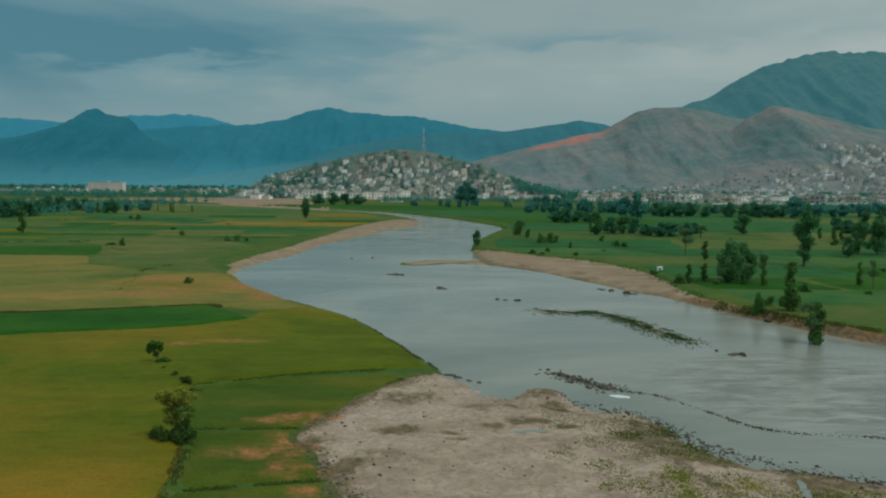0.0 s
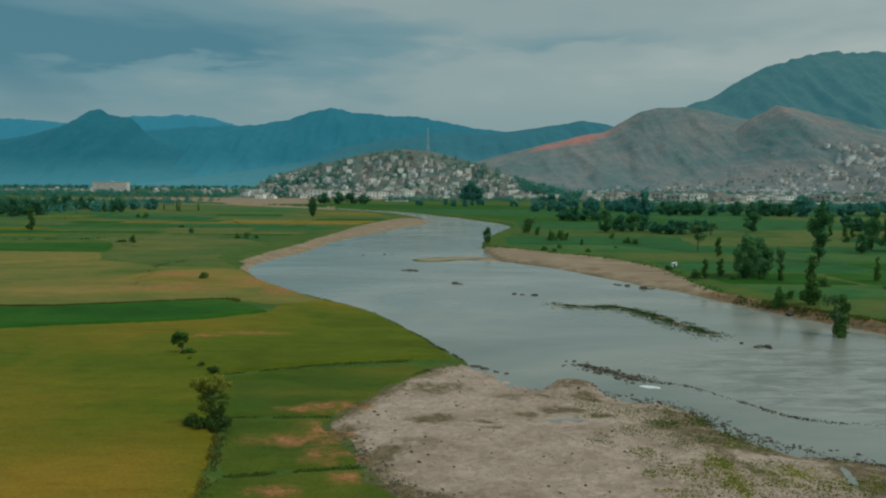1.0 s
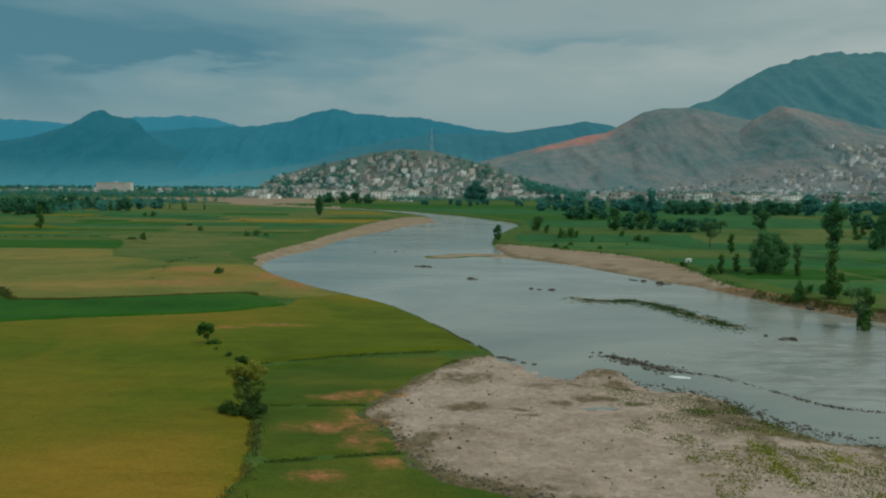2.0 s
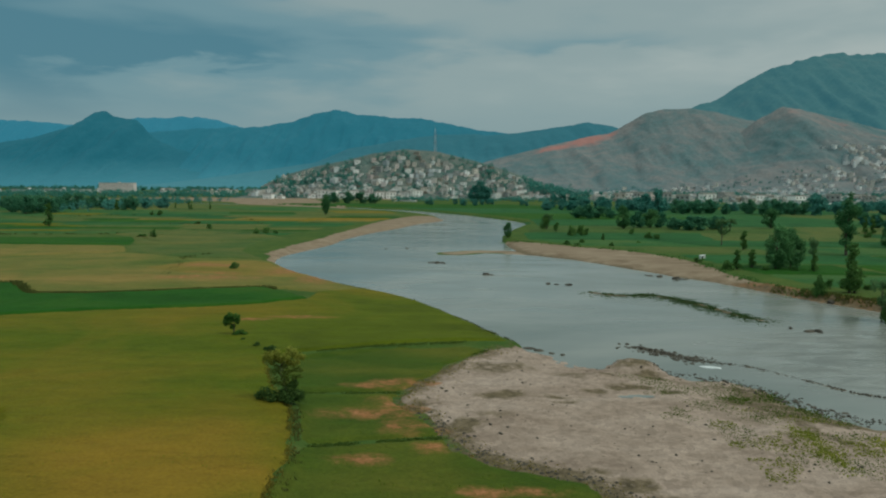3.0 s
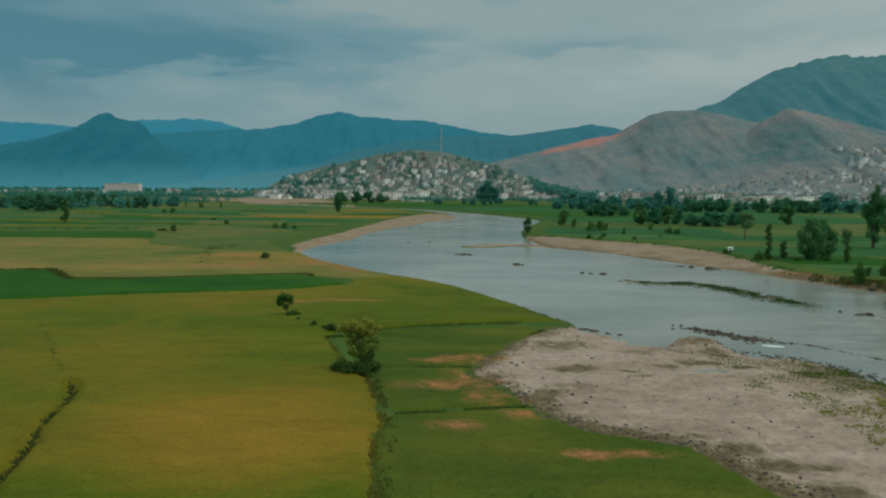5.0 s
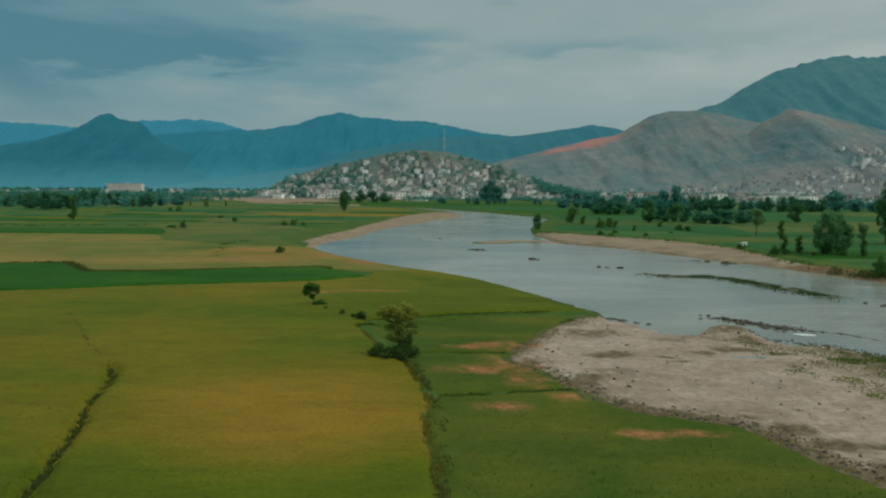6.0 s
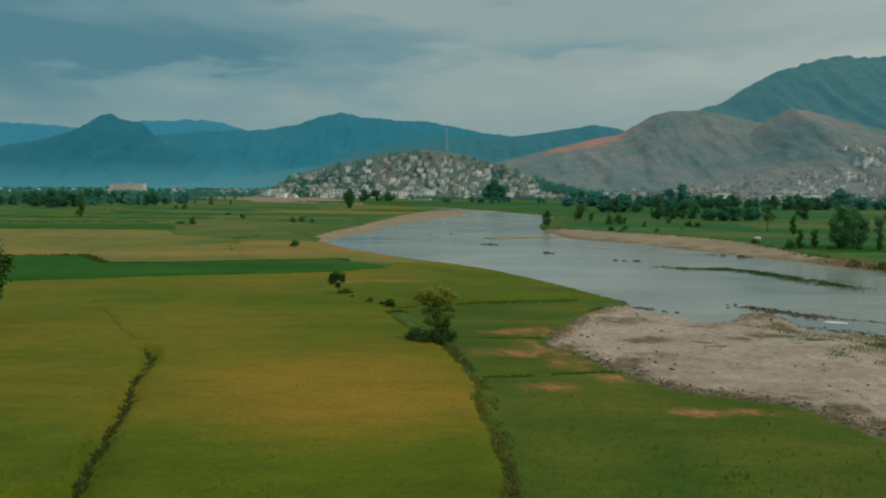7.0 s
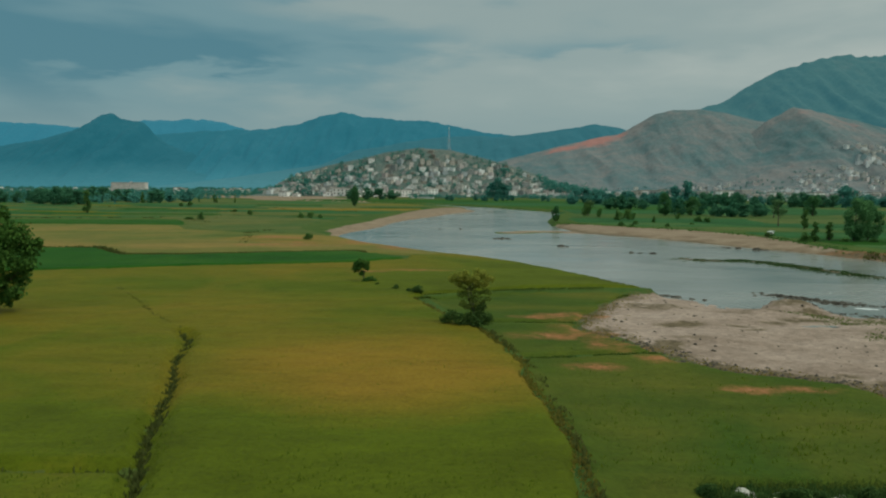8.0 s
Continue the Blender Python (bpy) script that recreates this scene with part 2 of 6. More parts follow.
def mat_water():
    m, t, b = material("river_water", 0.16, spec=0.5)
    v = m_coord(t)
    silt = m_noise(t, m_coord(t, (0.010, 0.022, 1), rot=0.5), 1.0, 5, 0.6, 1.2)
    col = m_ramp(t, silt, [(0.3, (0.115, 0.13, 0.118)), (0.55, (0.165, 0.175, 0.160)), (0.75, (0.24, 0.235, 0.21))])
    # shallow riffles over stones on the inside of the bend: broken, streaky water
    spot = t.nodes.new("ShaderNodeVectorMath")
    spot.operation = "DISTANCE"
    t.links.new(m_coord(t, (0.026, 0.030, 0.0)), spot.inputs[0])
    spot.inputs[1].default_value = (56 * 0.026, 112 * 0.030, 0)
    shallow = m_ramp(t, spot.outputs["Value"], [(0.45, 1.0), (1.1, 0.0)], "EASE")
    streak = m_noise(t, m_coord(t, (0.10, 0.34, 1), rot=-0.62), 1.0, 6, 0.75, 0.8)
    broken = m_math(t, "MULTIPLY", shallow, m_ramp(t, streak, [(0.37, 0.0), (0.58, 1.0)]))
    col = m_mix(t, m_math(t, "MULTIPLY", broken, 0.72), m_mix(t, m_math(t, "MULTIPLY", shallow, 0.7), col, (0.275, 0.272, 0.250)), (0.075, 0.080, 0.072))
    glint = m_noise(t, m_coord(t, (0.5, 1.5, 1), rot=-0.62), 1.0, 4, 0.7, 0.4)
    col = m_mix(t, m_math(t, "MULTIPLY", shallow, m_ramp(t, m_math(t, "MULTIPLY", glint, m_math(t, "ADD", streak, 0.5)), [(0.62, 0.0), (0.72, 0.8)])), col, (0.42, 0.44, 0.43))
    t.links.new(col, b.inputs["Base Color"])
    ripple = m_noise(t, m_coord(t, (0.55, 1.3, 1), rot=0.5), 1.0, 5, 0.65, 0.4)
    rough_zone = m_noise(t, m_coord(t, (0.03, 0.09, 1), rot=0.6), 1.0, 4, 0.6, 0.8)
    t.links.new(m_math(t, "ADD", m_ramp(t, rough_zone, [(0.35, 0.10), (0.62, 0.24)]), m_math(t, "MULTIPLY", broken, 0.2)), b.inputs["Roughness"])
    m_bump(t, b, m_mix(t, 1.0, ripple, m_math(t, "ADD", m_ramp(t, rough_zone, [(0.35, 0.25), (0.65, 0.6)]), m_math(t, "MULTIPLY", shallow, 0.4)), "MULTIPLY"), 0.2, 0.06)
    b.inputs["IOR"].default_value = 1.33
    return m


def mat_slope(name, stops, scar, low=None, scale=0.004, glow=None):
    m, t, b = material(name, 0.95, spec=0.1)
    v = m_coord(t)
    n1, n2, n3 = m_noise(t, v, scale, 6, 0.62, 0.5), m_noise(t, v, scale * 6, 5, 0.7), m_noise(t, v, scale * 30, 4, 0.7)
    col = m_ramp(t, m_mix(t, 0.45, n1, n2), stops)
    col = m_mix(t, 0.55, col, m_ramp(t, n3, [(0.3, 0.6), (0.7, 1.35)]), "MULTIPLY")
    # pale foot of a far range: valley haze mixed into the base colour
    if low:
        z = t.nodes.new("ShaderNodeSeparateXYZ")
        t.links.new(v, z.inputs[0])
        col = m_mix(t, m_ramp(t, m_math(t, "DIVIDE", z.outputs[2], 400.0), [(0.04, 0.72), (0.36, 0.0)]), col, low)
    a = m_attr(t, "scar")
    col = m_mix(t, m_ramp(t, m_math(t, "ADD", a[0], m_math(t, "MULTIPLY", m_math(t, "SUBTRACT", n2, 0.5), m_math(t, "MULTIPLY", a[0], 3.4))), [(0.36, 0.0), (0.85, 0.8)]), col, scar)
    t.links.new(col, b.inputs["Base Color"])
    m_bump(t, b, n2, 0.45, 10.0)
    # blue emission stands in for the hazy air before the slope
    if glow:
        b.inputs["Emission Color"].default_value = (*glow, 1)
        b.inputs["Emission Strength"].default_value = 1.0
    return m


GROUND, WATER = mat_ground(), mat_water()
WHEAT = mat_crop("ripening_wheat", (0.074, 0.093, 0.004), (0.185, 0.116, 0.012))
GREEN = mat_crop("green_crop", (0.039, 0.069, 0.006), (0.108, 0.099, 0.012))
DEEP = mat_crop("deep_green_crop", (0.018, 0.070, 0.005), (0.060, 0.102, 0.010))
PALE_WHEAT = mat_crop("pale_ripe_wheat", (0.080, 0.104, 0.020), (0.205, 0.142, 0.040))
MEADOW = mat_crop("meadow_crop", (0.024, 0.086, 0.023), (0.095, 0.124, 0.030))
OLIVE = mat_crop("olive_crop", (0.053, 0.090, 0.020), (0.135, 0.118, 0.034))
STRAW = mat_crop("cut_straw", (0.12, 0.105, 0.016), (0.22, 0.150, 0.040))
LEAF_DARK = mat_leaf("dark_leaves", (0.046, 0.14, 0.056), (0.115, 0.24, 0.088))
LEAF_MID = mat_leaf("mid_leaves", (0.058, 0.14, 0.038), (0.132, 0.23, 0.06))
LEAF_GOLD = mat_leaf("yellow_green_leaves", (0.13, 0.165, 0.026), (0.29, 0.285, 0.055), 0.6)
# belt leaves lie between the near greens and the haze-tinted far ones
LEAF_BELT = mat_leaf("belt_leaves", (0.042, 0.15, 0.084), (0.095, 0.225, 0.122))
LEAF_SCRUB = mat_leaf("scrub_leaves", (0.03, 0.072, 0.02), (0.085, 0.135, 0.034))
LEAF_NEAR = mat_leaf("near_leaves", (0.038, 0.098, 0.02), (0.11, 0.205, 0.04))
# trees on the brown hills: haze put into a paler, bluer leaf colour
LEAF_HAZE = mat_leaf("hazed_hillside_leaves", (0.075, 0.185, 0.172), (0.125, 0.250, 0.230))
LEAF_CREST = mat_leaf("yellowing_crest_leaves", (0.185, 0.215, 0.034), (0.380, 0.370, 0.075), 0.5)
LEAF_PALE = mat_leaf("pale_leaves", (0.07, 0.15, 0.062), (0.15, 0.24, 0.095))
# trees up the valley: teal haze of the distance put into the leaf colour
LEAF_FAR_HAZE = mat_leaf("hazed_far_leaves", (0.05, 0.192, 0.158), (0.108, 0.27, 0.22))
YOUNG_BLADE = mat_leaf("young_crop_blades", (0.066, 0.125, 0.010), (0.145, 0.180, 0.020), 0.6)
LEAF_OLIVE = mat_leaf("olive_leaves", (0.062, 0.108, 0.022), (0.165, 0.2, 0.04), 0.6)
BLADE = mat_leaf("crop_blades", (0.13, 0.125, 0.022), (0.28, 0.215, 0.05), 0.6)
REED = mat_leaf("reeds", (0.066, 0.088, 0.024), (0.14, 0.145, 0.042), 0.6)
BARK = mat_plain("bark", [(0.3, (0.05, 0.04, 0.03)), (0.7, (0.12, 0.10, 0.075))], 3.0)
STONE = mat_plain("river_stone", [(0.3, (0.030, 0.026, 0.020)), (0.7, (0.088, 0.076, 0.060))], 0.9, per_object=0.6)
PALE_STONE = mat_plain("pale_stone", [(0.3, (0.32, 0.30, 0.26)), (0.7, (0.5, 0.47, 0.42))], 0.9, per_object=0.5)
FOAM = mat_plain("white_water", [(0.3, (0.36, 0.38, 0.38)), (0.7, (0.62, 0.64, 0.64))], 2.0)
PLASTERS = [mat_plain("plaster_" + n, [(0.3, tuple(c * 0.8 for c in k)), (0.7, k)], 0.25, per_object=0.45) for n, k in
            (("white", (0.76, 0.74, 0.71)), ("cream", (0.54, 0.49, 0.43)), ("pink", (0.58, 0.50, 0.47)), ("grey", (0.31, 0.32, 0.31)), ("mud", (0.28, 0.25, 0.21)))]
# plaster of far houses: haze put into the colours, cooler than PLASTERS
FAR_PLASTERS = [mat_plain("hazed_plaster_" + n, [(0.3, tuple(c * 0.75 for c in k)), (0.7, k)], 0.05, per_object=0.3) for n, k in
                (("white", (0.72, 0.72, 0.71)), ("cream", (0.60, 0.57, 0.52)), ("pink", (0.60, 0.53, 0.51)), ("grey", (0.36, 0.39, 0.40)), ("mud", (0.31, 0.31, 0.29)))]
ROOFING = mat_plain("flat_roof", [(0.3, (0.24, 0.22, 0.2)), (0.7, (0.4, 0.37, 0.33))], 0.3, per_object=0.5)
WINDOW = mat_plain("dark_window", [(0.3, (0.015, 0.018, 0.02)), (0.7, (0.03, 0.035, 0.04))], 0.5, rough=0.3)
PAINTED_STEEL = mat_plain("painted_steel", [(0.3, (0.5, 0.5, 0.5)), (0.7, (0.7, 0.7, 0.7))], 0.5, rough=0.5)
RED_STEEL = mat_plain("red_steel", [(0.3, (0.50, 0.30, 0.27)), (0.7, (0.56, 0.36, 0.32))], 0.5, rough=0.5)


# ---- shape helpers ----
def vnoise(x, y, seed=0):
    """Smooth value noise on a unit lattice, 0 to 1."""
    xi, yi = np.floor(x).astype(np.int64), np.floor(y).astype(np.int64)
    fx, fy = x - xi, y - yi
    fx, fy = fx * fx * (3 - 2 * fx), fy * fy * (3 - 2 * fy)

    def h(a, b):
        n = (a * 374761393 + b * 668265263 + seed * 1442695041) & 0xFFFFFFFF
        n = ((n ^ (n >> 13)) * 1274126177) & 0xFFFFFFFF
        return ((n ^ (n >> 16)) & 0xFFFF) / 65535.0
    top = h(xi, yi) * (1 - fx) + h(xi + 1, yi) * fx
    low = h(xi, yi + 1) * (1 - fx) + h(xi + 1, yi + 1) * fx
    return top * (1 - fy) + low * fy


def fbm(x, y, seed=0, octaves=4):
    s, a, total = 0.0, 0.5, 0.0
    for k in range(octaves):
        s = s + a * vnoise(x * 2**k, y * 2**k, seed + k)
        total, a = total + a, a / 2
    return s / total


def step(a, b, v):
    u = np.clip((v - a) / (b - a), 0, 1)
    return u * u * (3 - 2 * u)


def smooth_line(pts, per=4):
    """A Catmull-Rom curve through a few plan points."""
    p = np.array(pts, float)
    p = np.vstack([2 * p[0] - p[1], p, 2 * p[-1] - p[-2]])
    out = []
    for i in range(1, len(p) - 2):
        for u in np.arange(per) / per:
            a, b, c, d = p[i - 1:i + 3]
            out.append(0.5 * (2 * b + (c - a) * u + (2 * a - 5 * b + 4 * c - d) * u * u + (3 * b - a - 3 * c + d) * u**3))
    return np.vstack([out, p[-2]])


def line_distance(line, x, y):
    best = np.full(np.shape(x), 1e9)
    for (ax, ay), (bx, by) in zip(line[:-1], line[1:]):
        ex, ey = bx - ax, by - ay
        u = np.clip(((x - ax) * ex + (y - ay) * ey) / max(ex * ex + ey * ey, 1e-9), 0, 1)
        best = np.minimum(best, (x - ax - u * ex) ** 2 + (y - ay - u * ey) ** 2)
    return np.sqrt(best)


def area_distance(poly, x, y):
    """Signed distance to a closed outline, negative inside."""
    ring = np.vstack([poly, poly[:1]])
    inside = np.zeros(np.shape(x), bool)
    for (ax, ay), (bx, by) in zip(ring[:-1], ring[1:]):
        if ay != by:
            inside ^= ((ay > y) != (by > y)) & (x < (bx - ax) * (y - ay) / (by - ay) + ax)
    d = line_distance(ring, x, y)
    return np.where(inside, -d, d)


def mesh_from(name, verts, faces, mat, smooth=False, values=None):
    """One mesh from arrays of vertices and of equal-sided faces."""
    verts, faces = np.asarray(verts, np.float32), np.asarray(faces, np.int32)
    me = bpy.data.meshes.new(name)
    n = faces.shape[1]
    me.vertices.add(len(verts))
    me.vertices.foreach_set("co", verts.ravel())
    me.loops.add(faces.size)
    me.loops.foreach_set("vertex_index", faces.ravel())
    me.polygons.add(len(faces))
    me.polygons.foreach_set("loop_start", np.arange(0, faces.size, n, dtype=np.int32))
    me.polygons.foreach_set("use_smooth", np.full(len(faces), smooth))
    for key, cols in (values or {}).items():
        at = me.attributes.new(key, "FLOAT_COLOR", "POINT")
        at.data.foreach_set("color", np.asarray(cols, np.float32).ravel())
    me.update(calc_edges=True)
    me.validate()
    if mat:
        me.materials.append(mat)
    return me


def link_mesh(name, me, parent=None, label=""):
    ob = new(name, me)
    if parent:
        ob.parent = parent
    return tagged(ob, label)


def part(name, bm, mat, parent, label=""):
    me = bpy.data.meshes.new(name)
    bm.to_mesh(me)
    bm.free()
    me.materials.append(mat)
    return link_mesh(name, me, parent, label)


def grid_faces(nu, nv):
    i = np.arange(nu * nv).reshape(nv, nu)
    return np.stack([i[:-1, :-1], i[:-1, 1:], i[1:, 1:], i[1:, :-1]], -1).reshape(-1, 4)


def box(bm, x0, y0, z0, x1, y1, z1):
    m = Matrix.LocRotScale(((x0 + x1) / 2, (y0 + y1) / 2, (z0 + z1) / 2), None, (x1 - x0, y1 - y0, z1 - z0))
    return bmesh.ops.create_cube(bm, size=1, matrix=m)["verts"]


def tube(path, radii, sides=7):
    """A bent, tapering stem as vertices and quads."""
    path, v, f = np.array(path, float), [], []
    for i, (p, r) in enumerate(zip(path, radii)):
        d = path[min(i + 1, len(path) - 1)] - path[max(i - 1, 0)]
        d /= np.linalg.norm(d) + 1e-9
        a = np.cross(d, (0.3, 1, 0.1))
        a /= np.linalg.norm(a) + 1e-9
        b = np.cross(d, a)
        for k in range(sides):
            w = 2 * math.pi * k / sides
            v.append(p + r * (a * math.cos(w) + b * math.sin(w)))
        if i:
            o = (i - 1) * sides
            f += [(o + k, o + (k + 1) % sides, o + sides + (k + 1) % sides, o + sides + k) for k in range(sides)]
    return np.array(v), f


def leaf_cloud(blobs, count, size, rng, droop=0.0):
    """Many small bent leaves round a set of twig clumps (x, y, z, radius)."""
    blobs = np.array(blobs, float)
    w = blobs[:, 3] ** 2
    pick = rng.choice(len(blobs), count, p=w / w.sum())
    d = rng.normal(size=(count, 3))
    d /= np.linalg.norm(d, axis=1)[:, None]
    r = blobs[pick, 3] * (rng.uniform(0.2, 1.1, count) ** 0.6 + 0.35 * rng.uniform(0, 1, count) ** 6)
    c = blobs[pick, :3] + d * r[:, None] * (1, 1, 0.85)
    n = d * 0.8 + rng.normal(size=(count, 3)) * 0.7 + (0, 0, 0.35)
    n /= np.linalg.norm(n, axis=1)[:, None]
    a = np.cross(n, rng.normal(size=(count, 3)))
    a /= np.linalg.norm(a, axis=1)[:, None]
    b = np.cross(n, a)
    s = size * rng.uniform(0.6, 1.35, count)[:, None]
    v = np.stack([c - a * s, c - b * s * 0.55 + n * s * 0.12, c + a * s - (0, 0, droop), c + b * s * 0.55 + n * s * 0.12], 1).reshape(-1, 3)
    return v, np.arange(count * 4).reshape(-1, 4)


# ---- the plan of the valley floor ----
NEAR_BANK = [(330, -60), (170, 15), (100, 50), (60, 67.5), (44.2, 75), (36.2, 79.1), (32.2, 81.4), (28.8, 84.8), (27, 90.7), (25.5, 95.7), (21, 99.7),
             (15.5, 101), (14.6, 107.5), (11.3, 108.4), (8, 103.2), (5, 104.3), (1, 111.6), (-3.2, 117), (-5.2, 122.3), (-8.2, 128.3), (-11.2, 135.3), (-14.5, 142.3), (-18.1, 150.3), (-22, 158.3), (-27.4, 166.3), (-35.4, 175.4), (-44, 185.4), (-51, 195.4), (-58, 205.4),
             (-64.4, 215.4), (-69.3, 225.4), (-73.4, 236)]
FAR_LEFT_BANK = [(-76.4, 248), (-77.3, 263), (-74, 282), (-69.5, 309), (-68, 344), (-61.6, 385), (-51.7, 426), (-42, 478), (-30, 510), (-30, 540), (-45, 598), (-69, 653),
                 (-107, 705), (-150, 752), (-250, 820), (-420, 900), (-760, 1000)]
FAR_BANK = [(-760, 1060), (-420, 960), (-250, 878), (-160, 812), (-96, 746), (-51, 689), (-8, 603), (17.6, 535), (29, 485), (21.6, 448), (10, 391), (4.8, 350),
            (6, 300), (12, 273), (22.6, 260), (31, 246), (38, 231), (44.4, 219), (47.5, 210.5), (53.4, 202.5), (57.2, 194), (62, 181.4), (66, 170.3),
            (71.5, 159.4), (76.7, 150.3), (82.2, 142), (110, 120), (170, 90), (330, 40)]
RIVER = np.vstack([smooth_line(NEAR_BANK + FAR_LEFT_BANK, 3), smooth_line(FAR_BANK, 3)])
GRAVEL_BAR = np.vstack([smooth_line([(-2.5, 117), (-6, 114), (-10.9, 107.2), (-15, 98.5), (-18.6, 89), (-19.7, 84.5), (-16.3, 79), (-14, 73), (-10.5, 66.8), (-5.3, 63.8),
                                     (-1.5, 62.3), (0, 59), (1.3, 54.6), (5, 49), (14, 42), (40, 25), (90, -20)], 3),
                        np.array([(330, -90), (330, -30), (170, 30), (100, 60), (60, 75), (44, 85), (30, 100), (18, 112), (8, 108)])])
RIGHT_SHORE = smooth_line([(0, 338), (3.2, 329), (19.7, 310), (32, 295), (46, 281), (55, 263), (60.5, 244), (62, 222), (61, 205), (62.5, 191), (66, 178), (73.6, 162.5), (83.5, 144.5), (112, 122), (180, 93)], 3)
RIGHT_SAND = np.vstack([RIGHT_SHORE, np.array([(180, 80), (110, 110), (70, 150), (50, 195), (30, 235), (4, 270), (-6, 300), (-4, 335)])])
LEFT_SAND = np.array([(-77, 238), (-60, 222), (-50, 260), (-50, 330), (-30, 420), (-20, 500), (-20, 560), (-52, 560), (-66, 500), (-71, 450), (-73, 405), (-76.5, 360), (-77, 330), (-82, 282), (-84, 262)], float)
STONE_RIDGE = smooth_line([(14.6, 119), (19, 114), (22.4, 109.4), (28.5, 106.7), (33.6, 99.4), (37.4, 93.2), (43, 90.5), (54, 89), (75, 80)], 3)
REED_ISLAND = smooth_line([(18.4, 179), (24.5, 174), (32, 175.5), (38.4, 164), (42.3, 151), (45.7, 143)], 3)
SAND_BAR = smooth_line([(-17, 276), (-6, 284), (10, 281), (16, 276)], 3)
DITCH = smooth_line([(-62.2, 75), (-60.6, 72.2), (-59.2, 68), (-58.2, 63), (-56, 57.4), (-54.7, 53), (-53.1, 47.6), (-52.2, 43.9), (-51.4, 41.6), (-50.4, 38.8), (-48, 30), (-46, 12)], 3)
DITCH_HEAD = smooth_line([(-84, 106), (-76, 94.8), (-70, 85.3), (-65.5, 79.3), (-61.6, 74)], 3)
CROSS_DITCH = smooth_line([(-50.4, 38.6), (-54.5, 38.4), (-57.8, 38.6), (-64, 39), (-80, 40), (-120, 42)], 3)
TRACK = [(-640, 1040), (-500, 1078), (-380, 1120), (-250, 1150), (-100, 1130)]
SAND_FLAT = np.array([(-467, 1029), (-405, 1013), (-313, 929), (-238, 820), (-160, 723), (-126, 689), (-152, 835), (-209, 1000), (-259, 1150), (-363, 1210), (-410, 1190), (-538, 1160)], float)
TERRACE = np.array([(-38.5, 102.5), (-25, 110.2), (-12, 114.3), (-5, 116), (6, 108), (20, 100), (60, 40), (60, 4), (-26.4, 4), (-26.3, 42), (-26.6, 49), (-27.4, 57), (-27.6, 65), (-30.2, 78), (-34.5, 88)], float)
# shallow pools on the gravel: centre, half length, half width, turn
POOLS = [(8.8, 88.4, 2.3, 0.5, 0.1), (34.6, 72.2, 2.8, 0.45, 1.3)]
POOL_LEVELS = []
WATER_LEVEL = -1.6


